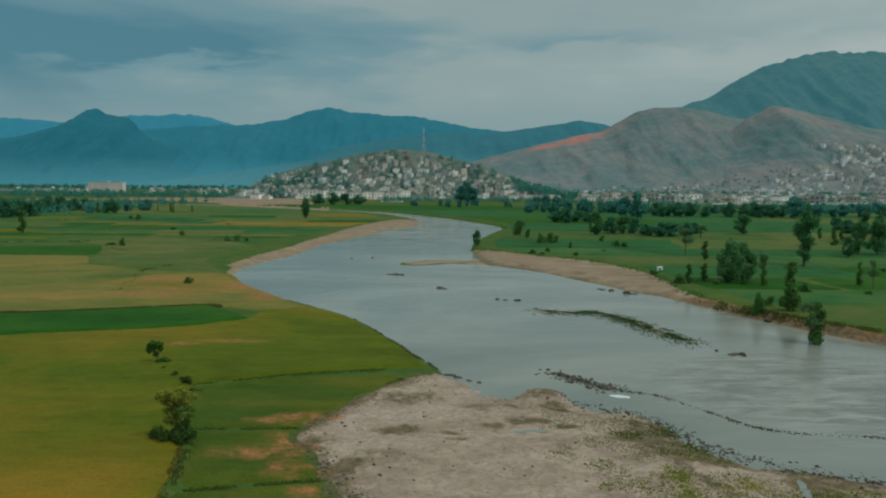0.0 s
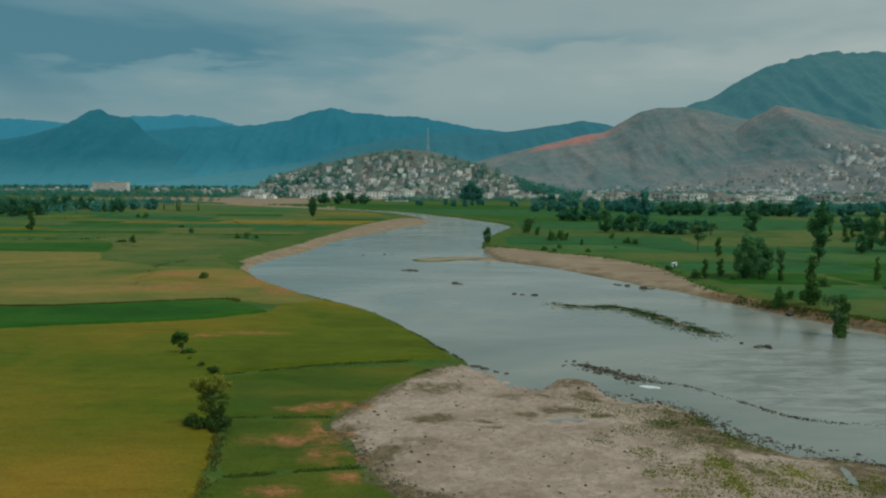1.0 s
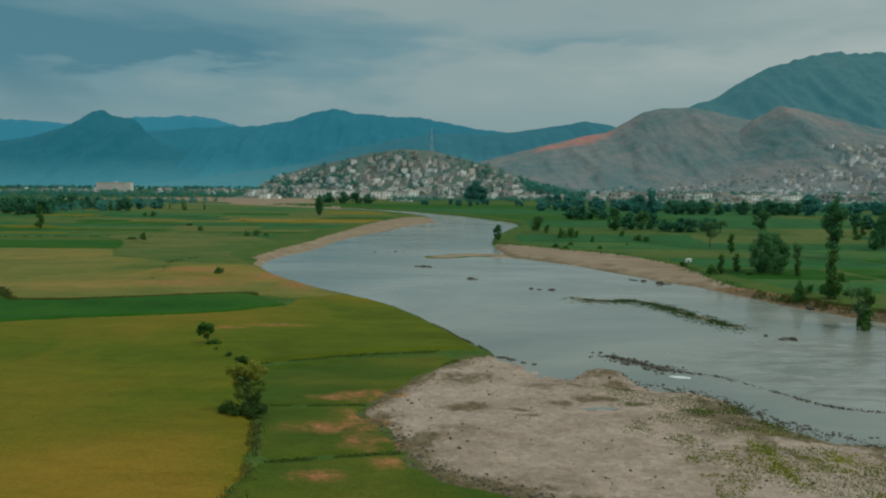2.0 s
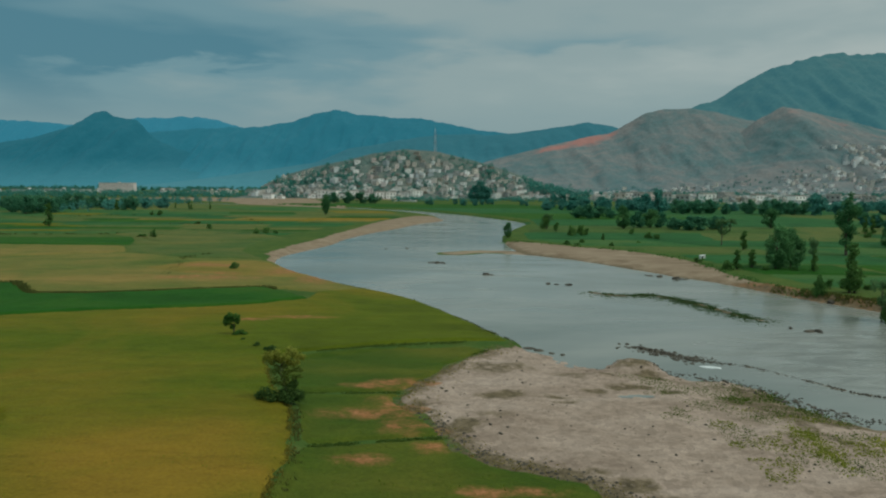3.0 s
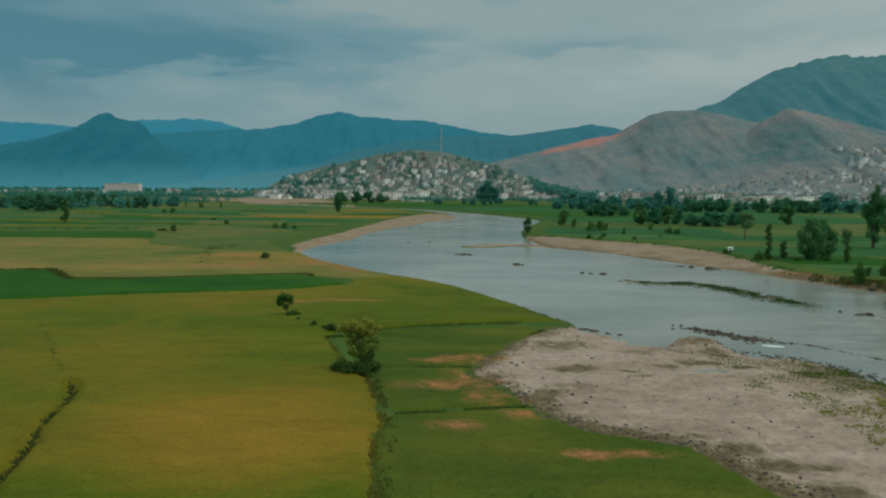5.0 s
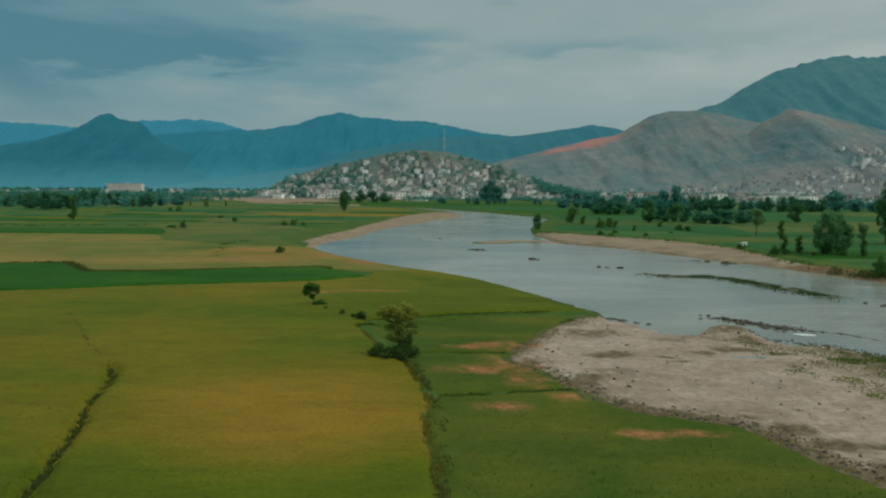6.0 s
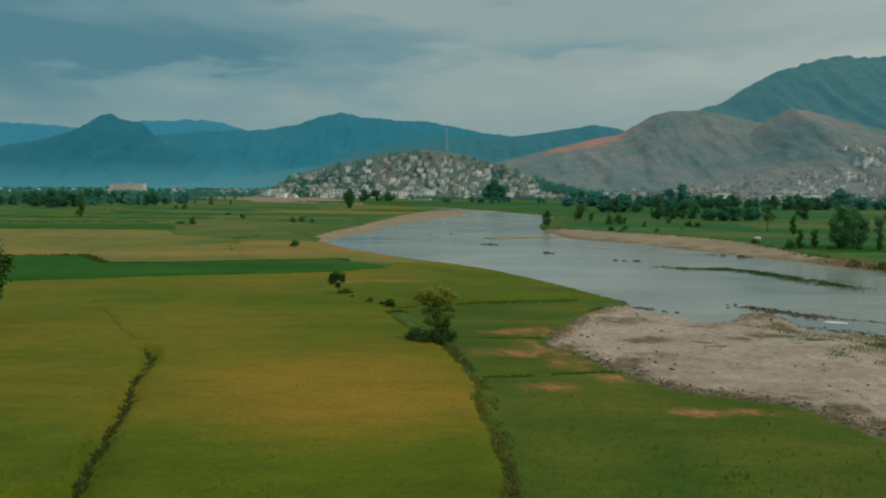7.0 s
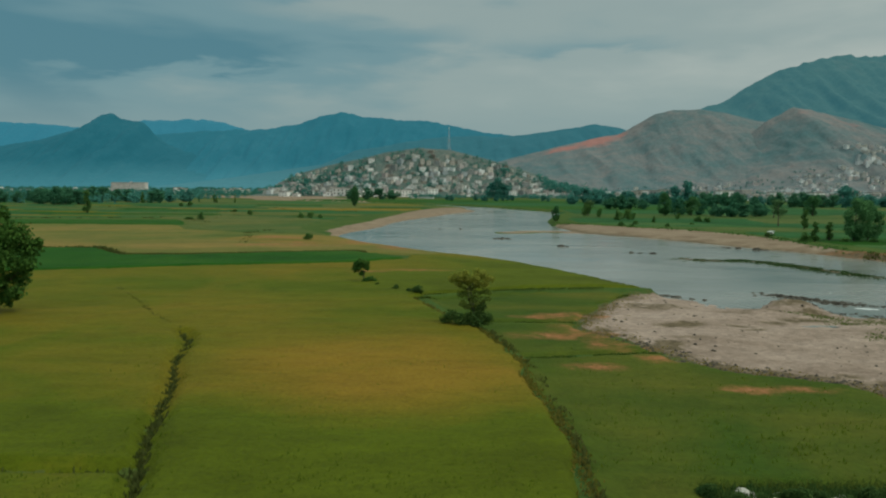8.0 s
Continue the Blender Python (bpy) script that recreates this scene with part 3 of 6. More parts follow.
def land(x, y):
    """Height of the ground, and the weights of gravel, sand and scorched soil."""
    x, y = np.asarray(x, float), np.asarray(y, float)
    river = area_distance(RIVER, x, y)
    wob = (fbm(x / 3.5, y / 3.5, 5) - 0.5) * 2.4
    gravel = step(0.7, -0.7, area_distance(GRAVEL_BAR, x, y) + wob * 0.5)
    sand = np.maximum(step(1.5, -2.5, area_distance(RIGHT_SAND, x, y) + wob), step(3, -4, area_distance(LEFT_SAND, x, y) + wob * 2))
    lie = (fbm(x / 60, y / 60, 2) - 0.5) * 0.3 + (fbm(x / 9, y / 9, 3) - 0.5) * 0.16
    width = 1.6 + 7 * sand + 13 * gravel
    levee = np.exp(-(np.maximum(river, 0) / 13.0) ** 2) * step(110, 122, y) * step(262, 236, y) * step(10, -2, x)
    terrace = step(0.5, -1.3, area_distance(TERRACE, x, y))
    top = lie - 0.35 * sand - 0.75 * np.maximum(np.maximum(levee, terrace), 0.8 * gravel)
    z = -1.75 + (1.75 + top) * step(-0.3, 1, (river + wob * 0.25) / width)
    mound = np.exp(-(((x - 11.3) / 4.3) ** 2 + ((y - 103.2) / 3.2) ** 2) ** 1.3) * (1.0 + 1.0 * fbm(x / 1.5, y / 1.5, 27)) + np.exp(-(((x - 5.6) / 3.0) ** 2 + ((y - 97) / 2.4) ** 2)) * 0.9 + gravel * (fbm(x / 5, y / 5, 9) - 0.5) * 0.6
    z = z + np.where(river > -2, mound, 0)
    bed = -1.75 - np.clip(-river * 0.12, 0, 1.0)
    z = np.where(river < 0, np.minimum(z, bed), z)
    for line, rise, w in ((STONE_RIDGE, 0.04, 0.9), (REED_ISLAND, 0.12, 1.9), (SAND_BAR, 0.26, 9.0)):
        d = line_distance(line, x, y)
        z = np.maximum(z, WATER_LEVEL + rise - (d / w) ** 2 * 0.5 + wob * 0.10)
    shoal = np.exp(-((line_distance(SAND_BAR, x, y) / 5) ** 2))
    sand = np.maximum(np.maximum(sand, shoal), np.exp(-(np.minimum(line_distance(STONE_RIDGE, x, y), line_distance(REED_ISLAND, x, y)) / 3) ** 2))
    flat = step(12, -12, area_distance(SAND_FLAT, x, y) + wob * 5)
    sand, z = np.maximum(sand, flat), np.where(flat > 0.3, np.maximum(z, WATER_LEVEL + 0.3), z)
    sand = np.maximum(sand, 0.8 * np.exp(-(line_distance(TRACK, x, y) / 38) ** 4))
    ditch = np.exp(-(np.minimum(line_distance(DITCH, x, y), line_distance(CROSS_DITCH, x, y)) / 0.6) ** 2)
    z = z - 0.5 * ditch
    bare = np.zeros_like(x)
    for cx, cy, rx, ry in ((-18, 92, 3, 1.1), (-18.5, 81.5, 2.6, 1.6), (-15.5, 74.3, 2.3, 1.3), (-15.5, 67.5, 1.7, 1.1), (-44, 128, 6, 2.5), (-80, 194, 16, 2.5)):
        bare = np.maximum(bare, np.exp(-(((x - cx) / rx) ** 2 + ((y - cy) / ry) ** 2) ** 2))
    shore = step(13, 1.5, river) * step(9, 17, x) * step(120, 100, y)
    inland = np.exp(-((river - 10) / 6.0) ** 2) * step(16, 26, x)
    damp = gravel * np.clip(0.62 * shore + 0.5 * inland, 0, 1) * step(0.28, 0.55, fbm(x / 6, y / 4, 51))
    damp = np.maximum(damp, (0.5 + 0.35 * step(75, 62, y)) * np.exp(-((area_distance(GRAVEL_BAR, x, y) + wob) / 2.2) ** 2) * (river > 2) * (0.5 + fbm(x / 3, y / 3, 19)))
    wet_edge = step(2, -2, area_distance(RIGHT_SAND, x, y)) * np.exp(-(np.maximum(river, 0) / 4.0) ** 2) * (0.25 + 0.9 * fbm(x / 7, y / 9, 57)) * (river > -2)
    damp = np.maximum(damp, 0.75 * wet_edge)
    cut_bank = step(205, 185, y) * np.exp(-((river - 1.5) / 3.2) ** 2) * (x > 55) * (river > -1)
    damp, bare = np.maximum(damp, 0.7 * cut_bank), np.maximum(bare, 0.8 * cut_bank)
    # eroded hollows and brown washes of the gravel bar
    for hx, hy, rx, ry, w in ((3.8, 90.3, 2.4, 1.3, 1.0), (8.6, 92.6, 3.4, 1.5, 1.0), (12.6, 90.2, 2.4, 1.2, 0.9), (11.5, 103, 4.0, 3.6, 0.7), (5.6, 97, 3, 2.4, 0.6), (12.6, 99, 3.6, 1.3, 0.95), (-1, 87.2, 4, 0.9, 0.8), (-8, 87.6, 3.4, 1.6, 0.9), (0, 84.9, 2.4, 0.8, 0.9), (20.5, 87, 3.4, 1.9, 1.0), (-7.5, 102, 7, 5, 0.62), (3, 98, 5, 3, 0.62),
                              (18, 79.5, 5, 4, 0.42), (22.3, 74.5, 5, 4, 0.42), (26, 68, 6, 4, 0.36), (-9, 80, 4, 2.0, 0.55), (-12, 77, 2.5, 2.5, 0.7), (-3.5, 63.4, 4, 1.2, 0.9), (1.2, 61, 2.6, 1.6, 1.0), (3.4, 57.6, 2.4, 2.2, 1.0), (6.8, 57.2, 2.4, 1.0, 0.9), (6, 52, 3, 3, 0.8), (-13, 75.5, 2, 3.0, 0.8), (-17.5, 83, 2, 3, 0.8)):
        hollow = w * np.exp(-(((x - hx + 1.6 * wob) / rx) ** 2 + ((y - hy + 0.8 * wob) / ry) ** 2))
        damp = np.maximum(damp, hollow)
        z = z - (0.4 * np.clip(hollow - 0.45, 0, 1) if ry < 2.3 and w > 0.75 else 0.0)
    island = np.exp(-(np.minimum(line_distance(REED_ISLAND, x, y), line_distance(STONE_RIDGE, x, y)) / 2.6) ** 4)
    damp = np.maximum(damp, island)
    for (px, py, rx, ry, turn), level in zip(POOLS, POOL_LEVELS):
        u, v = (x - px) * math.cos(turn) + (y - py) * math.sin(turn), (y - py) * math.cos(turn) - (x - px) * math.sin(turn)
        inside = step(1.35, 0.95, np.sqrt((u / rx) ** 2 + (v / ry) ** 2) + wob * 0.12)
        z = z * (1 - inside) + np.minimum(z, level - 0.12) * inside
    return z, gravel, sand, bare, damp


def pool_rim(px, py, rx, ry, turn, reach, n=40):
    a = np.linspace(0, 2 * math.pi, n, endpoint=False)
    u, v = rx * reach * np.cos(a), ry * reach * np.sin(a)
    return px + u * math.cos(turn) - v * math.sin(turn), py + u * math.sin(turn) + v * math.cos(turn)


POOL_LEVELS += [float(np.quantile(land(*pool_rim(*p, 1.5))[0], 0.2)) - 0.06 for p in POOLS]


KNOWN = {}


def survey(spots):
    """Work out the ground under many places at once, for land_z()."""
    spots = [(float(x), float(y)) for x, y in spots]
    x, y = np.array(spots).T
    KNOWN.update(zip(spots, (float(h) for h in land(x, y)[0])))


def land_z(x, y):
    if (float(x), float(y)) in KNOWN:
        return KNOWN[float(x), float(y)]
    if y > 560 or x < -140 or x > 190:
        return -0.05
    return float(land(np.array([x]), np.array([y]))[0][0])


def build_ground():
    cx, cy = -15.0, -15.0
    ahead = np.radians(np.arange(-41, 41.01, 0.21))
    behind = np.radians(np.arange(43, 318, 2.5))
    ang = np.concatenate([ahead, behind])
    rings = np.concatenate([[0.001, 12, 24, 34], 40 * np.exp(np.arange(0, math.log(5600 / 40), 0.0088))])
    a, r = np.meshgrid(ang, rings)
    x, y = cx + r * np.sin(a), cy + r * np.cos(a)
    z, gravel, sand, bare, damp = (np.zeros_like(x) for _ in range(5))
    close = r < 1500
    z[close], gravel[close], sand[close], bare[close], damp[close] = land(x[close], y[close])
    n, k = len(ang), np.arange(len(rings) * len(ang)).reshape(len(rings), len(ang))
    nxt = np.roll(k, -1, 1)
    f = np.stack([k[:-1], nxt[:-1], nxt[1:], k[1:]], -1).reshape(-1, 4)[:, ::-1]
    zone = np.stack([gravel, sand, bare, 0 * x + 1], -1).reshape(-1, 4)
    moist = np.stack([damp, damp, damp, 0 * x + 1], -1).reshape(-1, 4)
    me = mesh_from("ground", np.stack([x, y, z], -1).reshape(-1, 3), f, GROUND, True, {"zone": zone, "damp": moist})
    tagged(new("ground", me), "flat green river plain with pale gravel and sand banks", "ground", kind="structure")


def build_water():
    xs, ys = np.linspace(-900, 500, 90), np.linspace(-120, 1150, 90)
    x, y = np.meshgrid(xs, ys)
    me = mesh_from("water", np.stack([x, y, np.full_like(x, WATER_LEVEL)], -1).reshape(-1, 3), grid_faces(90, 90), WATER, True)
    tagged(new("water", me), "shallow grey-blue braided river with faint ripples", "river", kind="structure")


def build_pools():
    for p, level in zip(POOLS, POOL_LEVELS):
        x, y = pool_rim(*p, 1.3)
        v = np.vstack([np.stack([x, y, 0 * x + level], -1), [(p[0], p[1], level)]])
        f = [(k, (k + 1) % 40, 40) for k in range(40)]
        tagged(new("water", mesh_from("water", v, f, WATER, True)), "shallow still pool on the gravel bar", "pool", kind="structure")


build_ground()
build_water()
build_pools()


# ---- crop fields ----
def crop_field(label, outline, mat, height=0.4, res=0.8, ripe=(), burnt=(), ditches=(), base=0.4, soft=0.35, margin=None):
    """A standing crop: an uneven top that falls to the soil round its outline."""
    poly = np.array(outline, float)
    x0, y0 = poly.min(0) - 1.2 * res
    x1, y1 = poly.max(0) + 1.2 * res
    xs, ys = np.arange(x0, x1 + res, res), np.arange(y0, y1 + res, res)
    x, y = np.meshgrid(xs, ys)
    d = area_distance(poly, x, y) + (fbm(x / 2.2, y / 2.2, 31) - 0.5) * min(1.6, res)
    for line in ditches:
        d = np.maximum(d, 0.5 - line_distance(line, x, y) + (fbm(x * 1.2, y * 1.2, 8) - 0.5) * 0.7)
    if margin is not None:
        d = np.maximum(d, margin + 3.2 * (fbm(x / 4.5, y / 3, 77) - 0.5) - area_distance(GRAVEL_BAR, x, y))
    ground = land(x, y)[0]
    tall = height * (0.8 + 0.4 * fbm(x / 6, y / 6, 12)) + (fbm(x / (1.4 * res), y / (1.4 * res), 4, 2) - 0.5) * 0.30 * height
    z = ground + tall * step(soft * res, -soft * res, d) - 0.12 * step(-soft * res, soft * 2 * res, d) - 0.03
    gold = np.full_like(x, base)
    for cx, cy, rx, ry, w in ripe:
        gold += w * np.exp(-(((x - cx) / rx) ** 2 + ((y - cy) / ry) ** 2))
    brown = np.zeros_like(x)
    for cx, cy, rx, ry in burnt:
        brown = np.maximum(brown, np.exp(-(((x - cx) / (rx * 1.15)) ** 2 + ((y - cy) / (ry * 1.35)) ** 2)) * (0.45 + 0.55 * step(0.25, 0.6, fbm(x / 2.5, y / 1.8, 44))))
    keep = (d < 1.5 * res)
    faces = grid_faces(len(xs), len(ys))
    faces = faces[keep.reshape(-1)[faces].any(1)]
    used = np.unique(faces)
    back = np.zeros(x.size, np.int64)
    back[used] = np.arange(len(used))
    v = np.stack([x, y, z], -1).reshape(-1, 3)[used]
    val = np.stack([np.clip(gold, 0, 1), brown, 0 * x, 0 * x + 1], -1).reshape(-1, 4)[used]
    me = mesh_from("crop_field", v, back[faces], mat, True, {"ripe": val})
    return tagged(new("crop_field", me), label, "crop field", "crop fields on the river plain")


crop_field("wide ripening wheat field, gold and green, cut by a ditch",
           [(-27.6, 4), (-27.6, 36), (-26.9, 42), (-27.3, 49), (-28.6, 57), (-28.6, 65), (-31.6, 78), (-36, 87), (-40.6, 100), (-39, 104.3), (-25, 111.2), (-12, 115.5), (-6, 116.8),
            (-9.4, 127.8), (-12.4, 134.8), (-15.7, 141.8), (-19.3, 149.8), (-23.2, 157.8), (-28.6, 165.8), (-36.4, 174.4), (-46, 164.5), (-45.5, 153.4), (-53, 146.6), (-62, 141.4), (-76, 138.4), (-87, 134.8), (-102, 128.6), (-160, 112), (-230, 96), (-230, 4)],
           WHEAT, 0.45, 0.7, ripe=[(-42, 61, 17, 11, 0.52), (-66, 84, 26, 10, 0.22), (-38, 53, 8, 8, 0.3), (-48, 41, 34, 9, -0.40), (-80, 122, 40, 9, 0.2), (-52, 138, 20, 7, 0.2), (-22, 128, 20, 26, -0.42), (-60, 112, 50, 12, -0.15),
                                     (-30, 165, 14, 12, 0.2), (-42, 86, 8, 6, -0.3)],
           burnt=[(-42, 131, 5, 1.2), (-50, 128, 3, 1.0)], ditches=[DITCH, CROSS_DITCH], base=0.27)
crop_field("low green crop terrace beside the gravel bank", [(-38.6, 102.6), (-25, 109.6), (-12, 113), (-9.5, 111.5), (-12.5, 106), (-16, 98), (-19, 91), (-20.6, 88.4), (-33.6, 87.2), (-34.5, 89)],
           GREEN, 0.3, 0.6, burnt=[(-20.2, 91.4, 3.4, 1.7), (-24, 90.0, 3.5, 0.9)], base=0.25, margin=0.8, soft=0.8, ripe=[(-14, 108, 6, 4, 0.3), (-25, 97, 10, 2, 0.25)])
crop_field("green crop terrace with scorched orange patches", [(-33.2, 86), (-20.4, 87), (-21, 84), (-17.4, 78.6), (-15.1, 72.9), (-26.8, 69.9), (-28.2, 70.2), (-30, 78)],
           GREEN, 0.3, 0.6, burnt=[(-20.6, 83.2, 2.6, 1.9), (-18.4, 74.9, 2.5, 1.9), (-22.5, 79, 5, 1.6)], base=0.24, margin=0.9, soft=0.8)
crop_field("low green crop field along the dry gravel", [(-27.6, 68.4), (-14.6, 71.4), (-11.3, 66.2), (-5.8, 63), (-2.3, 61.3), (-1, 58), (0.5, 53.4), (3.5, 47.5), (8, 41), (-8, 40.4), (-20.3, 40), (-21.4, 36), (-21.4, 4),
            (-26.6, 4), (-26.1, 42), (-26.5, 49), (-27.8, 57), (-27.8, 64)],
           GREEN, 0.35, 0.6, burnt=[(-10.8, 58.4, 2.0, 1.0), (-15.6, 68.6, 1.6, 1.1), (-21.8, 65.3, 2.4, 1.0), (-7.2, 58.8, 2.6, 0.8)], base=0.27, margin=0.9, soft=0.8, ripe=[(-18, 60, 8, 4, 0.3), (-8, 52, 9, 3, 0.2), (-23, 30, 3, 20, 0.3)])
crop_field("narrow strip of deep green young crop", [(-46, 154.6), (-59.5, 169.4), (-81, 161.6), (-95.6, 157.4), (-107.6, 156.4), (-112.6, 161.8), (-121.2, 173), (-130, 171.4), (-230, 150), (-230, 97.5), (-160, 113.4), (-102, 129.8), (-87, 136), (-76, 139.6), (-62, 142.6), (-53, 147.8)],
           DEEP, 0.6, 1.0, base=0.1, ripe=[(-60, 163, 15, 8, 0.25)])
crop_field("ripe golden field with a dry orange headland", [(-59.5, 171), (-46.5, 166), (-37.5, 175.4), (-45, 184.6), (-52, 194.6), (-59, 204.6), (-65.4, 214.6), (-70.3, 224.6), (-75, 234), (-79, 237), (-100, 235), (-131, 252), (-168, 232), (-230, 224), (-230, 152), (-130, 173), (-120.4, 174.8), (-111.6, 163.6), (-107, 158.2), (-95.6, 159), (-81, 163.4)],
           PALE_WHEAT, 0.4, 1.2, ripe=[(-80, 205, 30, 10, 0.5), (-110, 180, 50, 8, 0.35), (-180, 200, 50, 15, 0.3), (-95, 220, 20, 10, -0.3), (-125, 205, 18, 8, -0.35)], burnt=[(-80, 186, 14, 3.5), (-63, 213, 7, 12), (-50, 190, 6, 8)], base=0.36)
crop_field("dry straw-coloured headland by the river bend", [(-106, 207), (-90, 195), (-72, 189), (-58, 190), (-53.5, 197.5), (-60.5, 207), (-67, 217), (-72, 228), (-80, 234), (-98, 224)], STRAW, 0.5, 1.2, base=0.5, soft=2.5, burnt=[(-82, 193, 11, 3.2), (-62, 205, 7, 9), (-88, 214, 10, 4)])
crop_field("olive green field beside the sandy river bend", [(-80, 240), (-100, 237), (-130, 254), (-142, 278), (-121, 290), (-98, 333), (-91, 325), (-98, 300), (-94, 262)], OLIVE, 0.4, 1.6, base=0.3)
crop_field("long ripe wheat field beyond the green strip", [(-300, 222), (-230, 227), (-168, 235), (-133, 256), (-144, 278), (-180, 280), (-300, 276)], PALE_WHEAT, 0.4, 1.8, base=0.5)
crop_field("dark green clover field", [(-300, 286), (-215, 286), (-179, 284), (-145, 285), (-152, 305), (-161, 322), (-203, 317), (-300, 312)], DEEP, 0.4, 1.8, base=0.2)
crop_field("pale olive field with a curving edge", [(-100, 336), (-121, 294), (-143, 289), (-162, 328), (-178, 343), (-160, 376), (-114, 354)], OLIVE, 0.4, 2.0, base=0.45)

# the patchwork farther up the valley
LEFT_LIMIT = [(318, -100), (345, -96), (385, -90), (426, -80), (478, -70), (545, -56), (598, -62), (653, -86), (705, -125), (752, -170), (820, -270), (900, -440), (1000, -780)]
RIGHT_LIMIT = [(120, 122), (146, 90), (164, 79), (190, 69), (222, 66), (244, 64), (263, 59), (281, 50), (300, 34), (325, 12), (391, 18), (448, 29), (485, 37), (535, 27), (603, 2), (689, -42), (746, -86), (812, -150), (878, -240)]
CROPS = [("golden wheat field", WHEAT, 0.6), ("olive field of half-ripe crop", OLIVE, 0.4), ("green crop field", MEADOW, 0.2), ("deep green fodder field", DEEP, 0.15), ("pale cut straw field", STRAW, 0.5)]


def limit(table, y):
    return float(np.interp(y, [p[0] for p in table], [p[1] for p in table]))


def patchwork(rng, bands, sign, table, reach, odds, res, ripeness=1.0):
    for lo, hi in zip(bands[:-1], bands[1:]):
        ya, yb = lo + 2, hi - 2
        a0, b0 = limit(table, ya), limit(table, yb)
        inner = 0.0
        while inner < reach:
            w = rng.uniform(0.45, 1.6) * max(26, hi - lo) * 1.4 + 18
            kind = rng.choice(len(CROPS), p=odds)
            lean, lean2 = rng.uniform(-8, 8), rng.uniform(-6, 6)
            p = [(a0 + sign * (inner + 3), ya), (a0 + sign * (inner + w), ya + rng.uniform(-2, 2)), (b0 + sign * (inner + w) + lean, yb + rng.uniform(-2, 2)), (b0 + sign * (inner + 3), yb + lean2 * 0.2)]
            if rng.uniform() < 0.93:
                label, mat, base = CROPS[kind]
                crop_field(label, p if sign > 0 else p[::-1], mat, 0.4, res, base=float(np.clip((base + rng.uniform(-0.35, 0.4)) * ripeness, 0, 1)))
            inner += w


rng = np.random.default_rng(11)
patchwork(rng, [346, 359, 372, 384, 398, 413, 430, 448, 470, 490, 515], -1, LEFT_LIMIT, 330, [0.06, 0.42, 0.36, 0.10, 0.06], 2.4, 0.65)
patchwork(rng, [515, 542, 572, 605, 645, 690, 750, 850, 1000], -1, LEFT_LIMIT, 460, [0.05, 0.35, 0.44, 0.11, 0.05], 5.0, 0.6)
patchwork(rng, [148, 178, 205, 232, 262, 296, 330], 1, RIGHT_LIMIT, 150, [0.0, 0.24, 0.50, 0.26, 0.0], 2.0, 0.6)
patchwork(rng, [330, 380, 440, 520, 620, 740, 880], 1, RIGHT_LIMIT, 420, [0.0, 0.34, 0.45, 0.18, 0.03], 5.0, 0.5)


# ---- hills and mountains ----
def ridge_height(ridge, x):
    return np.interp(x, [p[0] for p in ridge], [p[1] for p in ridge], left=0, right=0)


def slope_height(ridge, y, front, rear, x, yy, seed, rough=0.35):
    """Height of a hill whose crest follows ridge at depth y."""
    top = np.maximum(ridge_height(ridge, x), 0)
    top = top * (1 + 0.045 * (fbm(x / 75.0, x * 0 + 1.7, seed + 11, 4) - 0.5))
    lead = front * (0.85 + 0.3 * vnoise(x / (front * 0.45), x * 0 + 3.3, seed))
    v = np.where(yy <= y, 1 - (y - yy) / lead, 1 - (yy - y) / rear)
    v = np.clip(v, 0, 1)
    spur = fbm(x / (front * 0.20), yy / (front * 0.75), seed, 5)
    fold = 1 - np.abs(2 * fbm(x / (front * 0.11), yy / (front * 0.5), seed + 7, 4) - 1) * 1.4
    h = top * v ** (1.15 + 0.5 * (spur - 0.5))
    h = h + top * rough * 0.6 * (fold - 0.55) * v * (1 - v) * 2.2 + top * 0.016 * (vnoise(x / 22, yy / 22, seed + 3) - 0.5) * v
    return np.maximum(h, -2.0) - 2.0 * (v <= 0)


def build_slope(name, label, category, ridge, y, front, rear, mat, seed, nx=260, ny=90, scars=(), rough=0.35, group=""):
    xs = np.linspace(ridge[0][0], ridge[-1][0], nx)
    ys = np.concatenate([np.linspace(y - front * 1.2, y, ny), np.linspace(y, y + rear, ny // 3)[1:]])
    x, yy = np.meshgrid(xs, ys)
    z = slope_height(ridge, y, front, rear, x, yy, seed, rough)
    red = np.zeros_like(x)
    for cx, cy, rx, ry, w in scars:
        red = np.maximum(red, w * np.exp(-(((x - cx) / rx) ** 2 + ((yy - cy) / ry) ** 2)))
    me = mesh_from(name, np.stack([x, yy, z], -1).reshape(-1, 3), grid_faces(nx, len(ys)), mat, True, {"scar": np.stack([red, red, red, 0 * red + 1], -1).reshape(-1, 4)})
    return tagged(new(name, me), label, category, group, kind="structure")


FAR_RANGE = [(-4800, 0), (-4200, 330), (-3600, 440), (-3023, 425), (-2802, 407), (-2618, 397), (-2360, 380), (-2138, 434), (-1809, 446), (-1628, 429), (-1483, 383), (-1266, 330), (-900, 280), (200, 200), (800, 0)]
WEST_PEAK = [(-4500, 0), (-4000, 150), (-3300, 210), (-2678, 241), (-2480, 273), (-2282, 328), (-2190, 364), (-2152, 388), (-2118, 416), (-2062, 424), (-2030, 414), (-2004, 392), (-1965, 382), (-1884, 376), (-1845, 345), (-1811, 305), (-1733, 245), (-1500, 170), (-1100, 60), (-900, 0)]
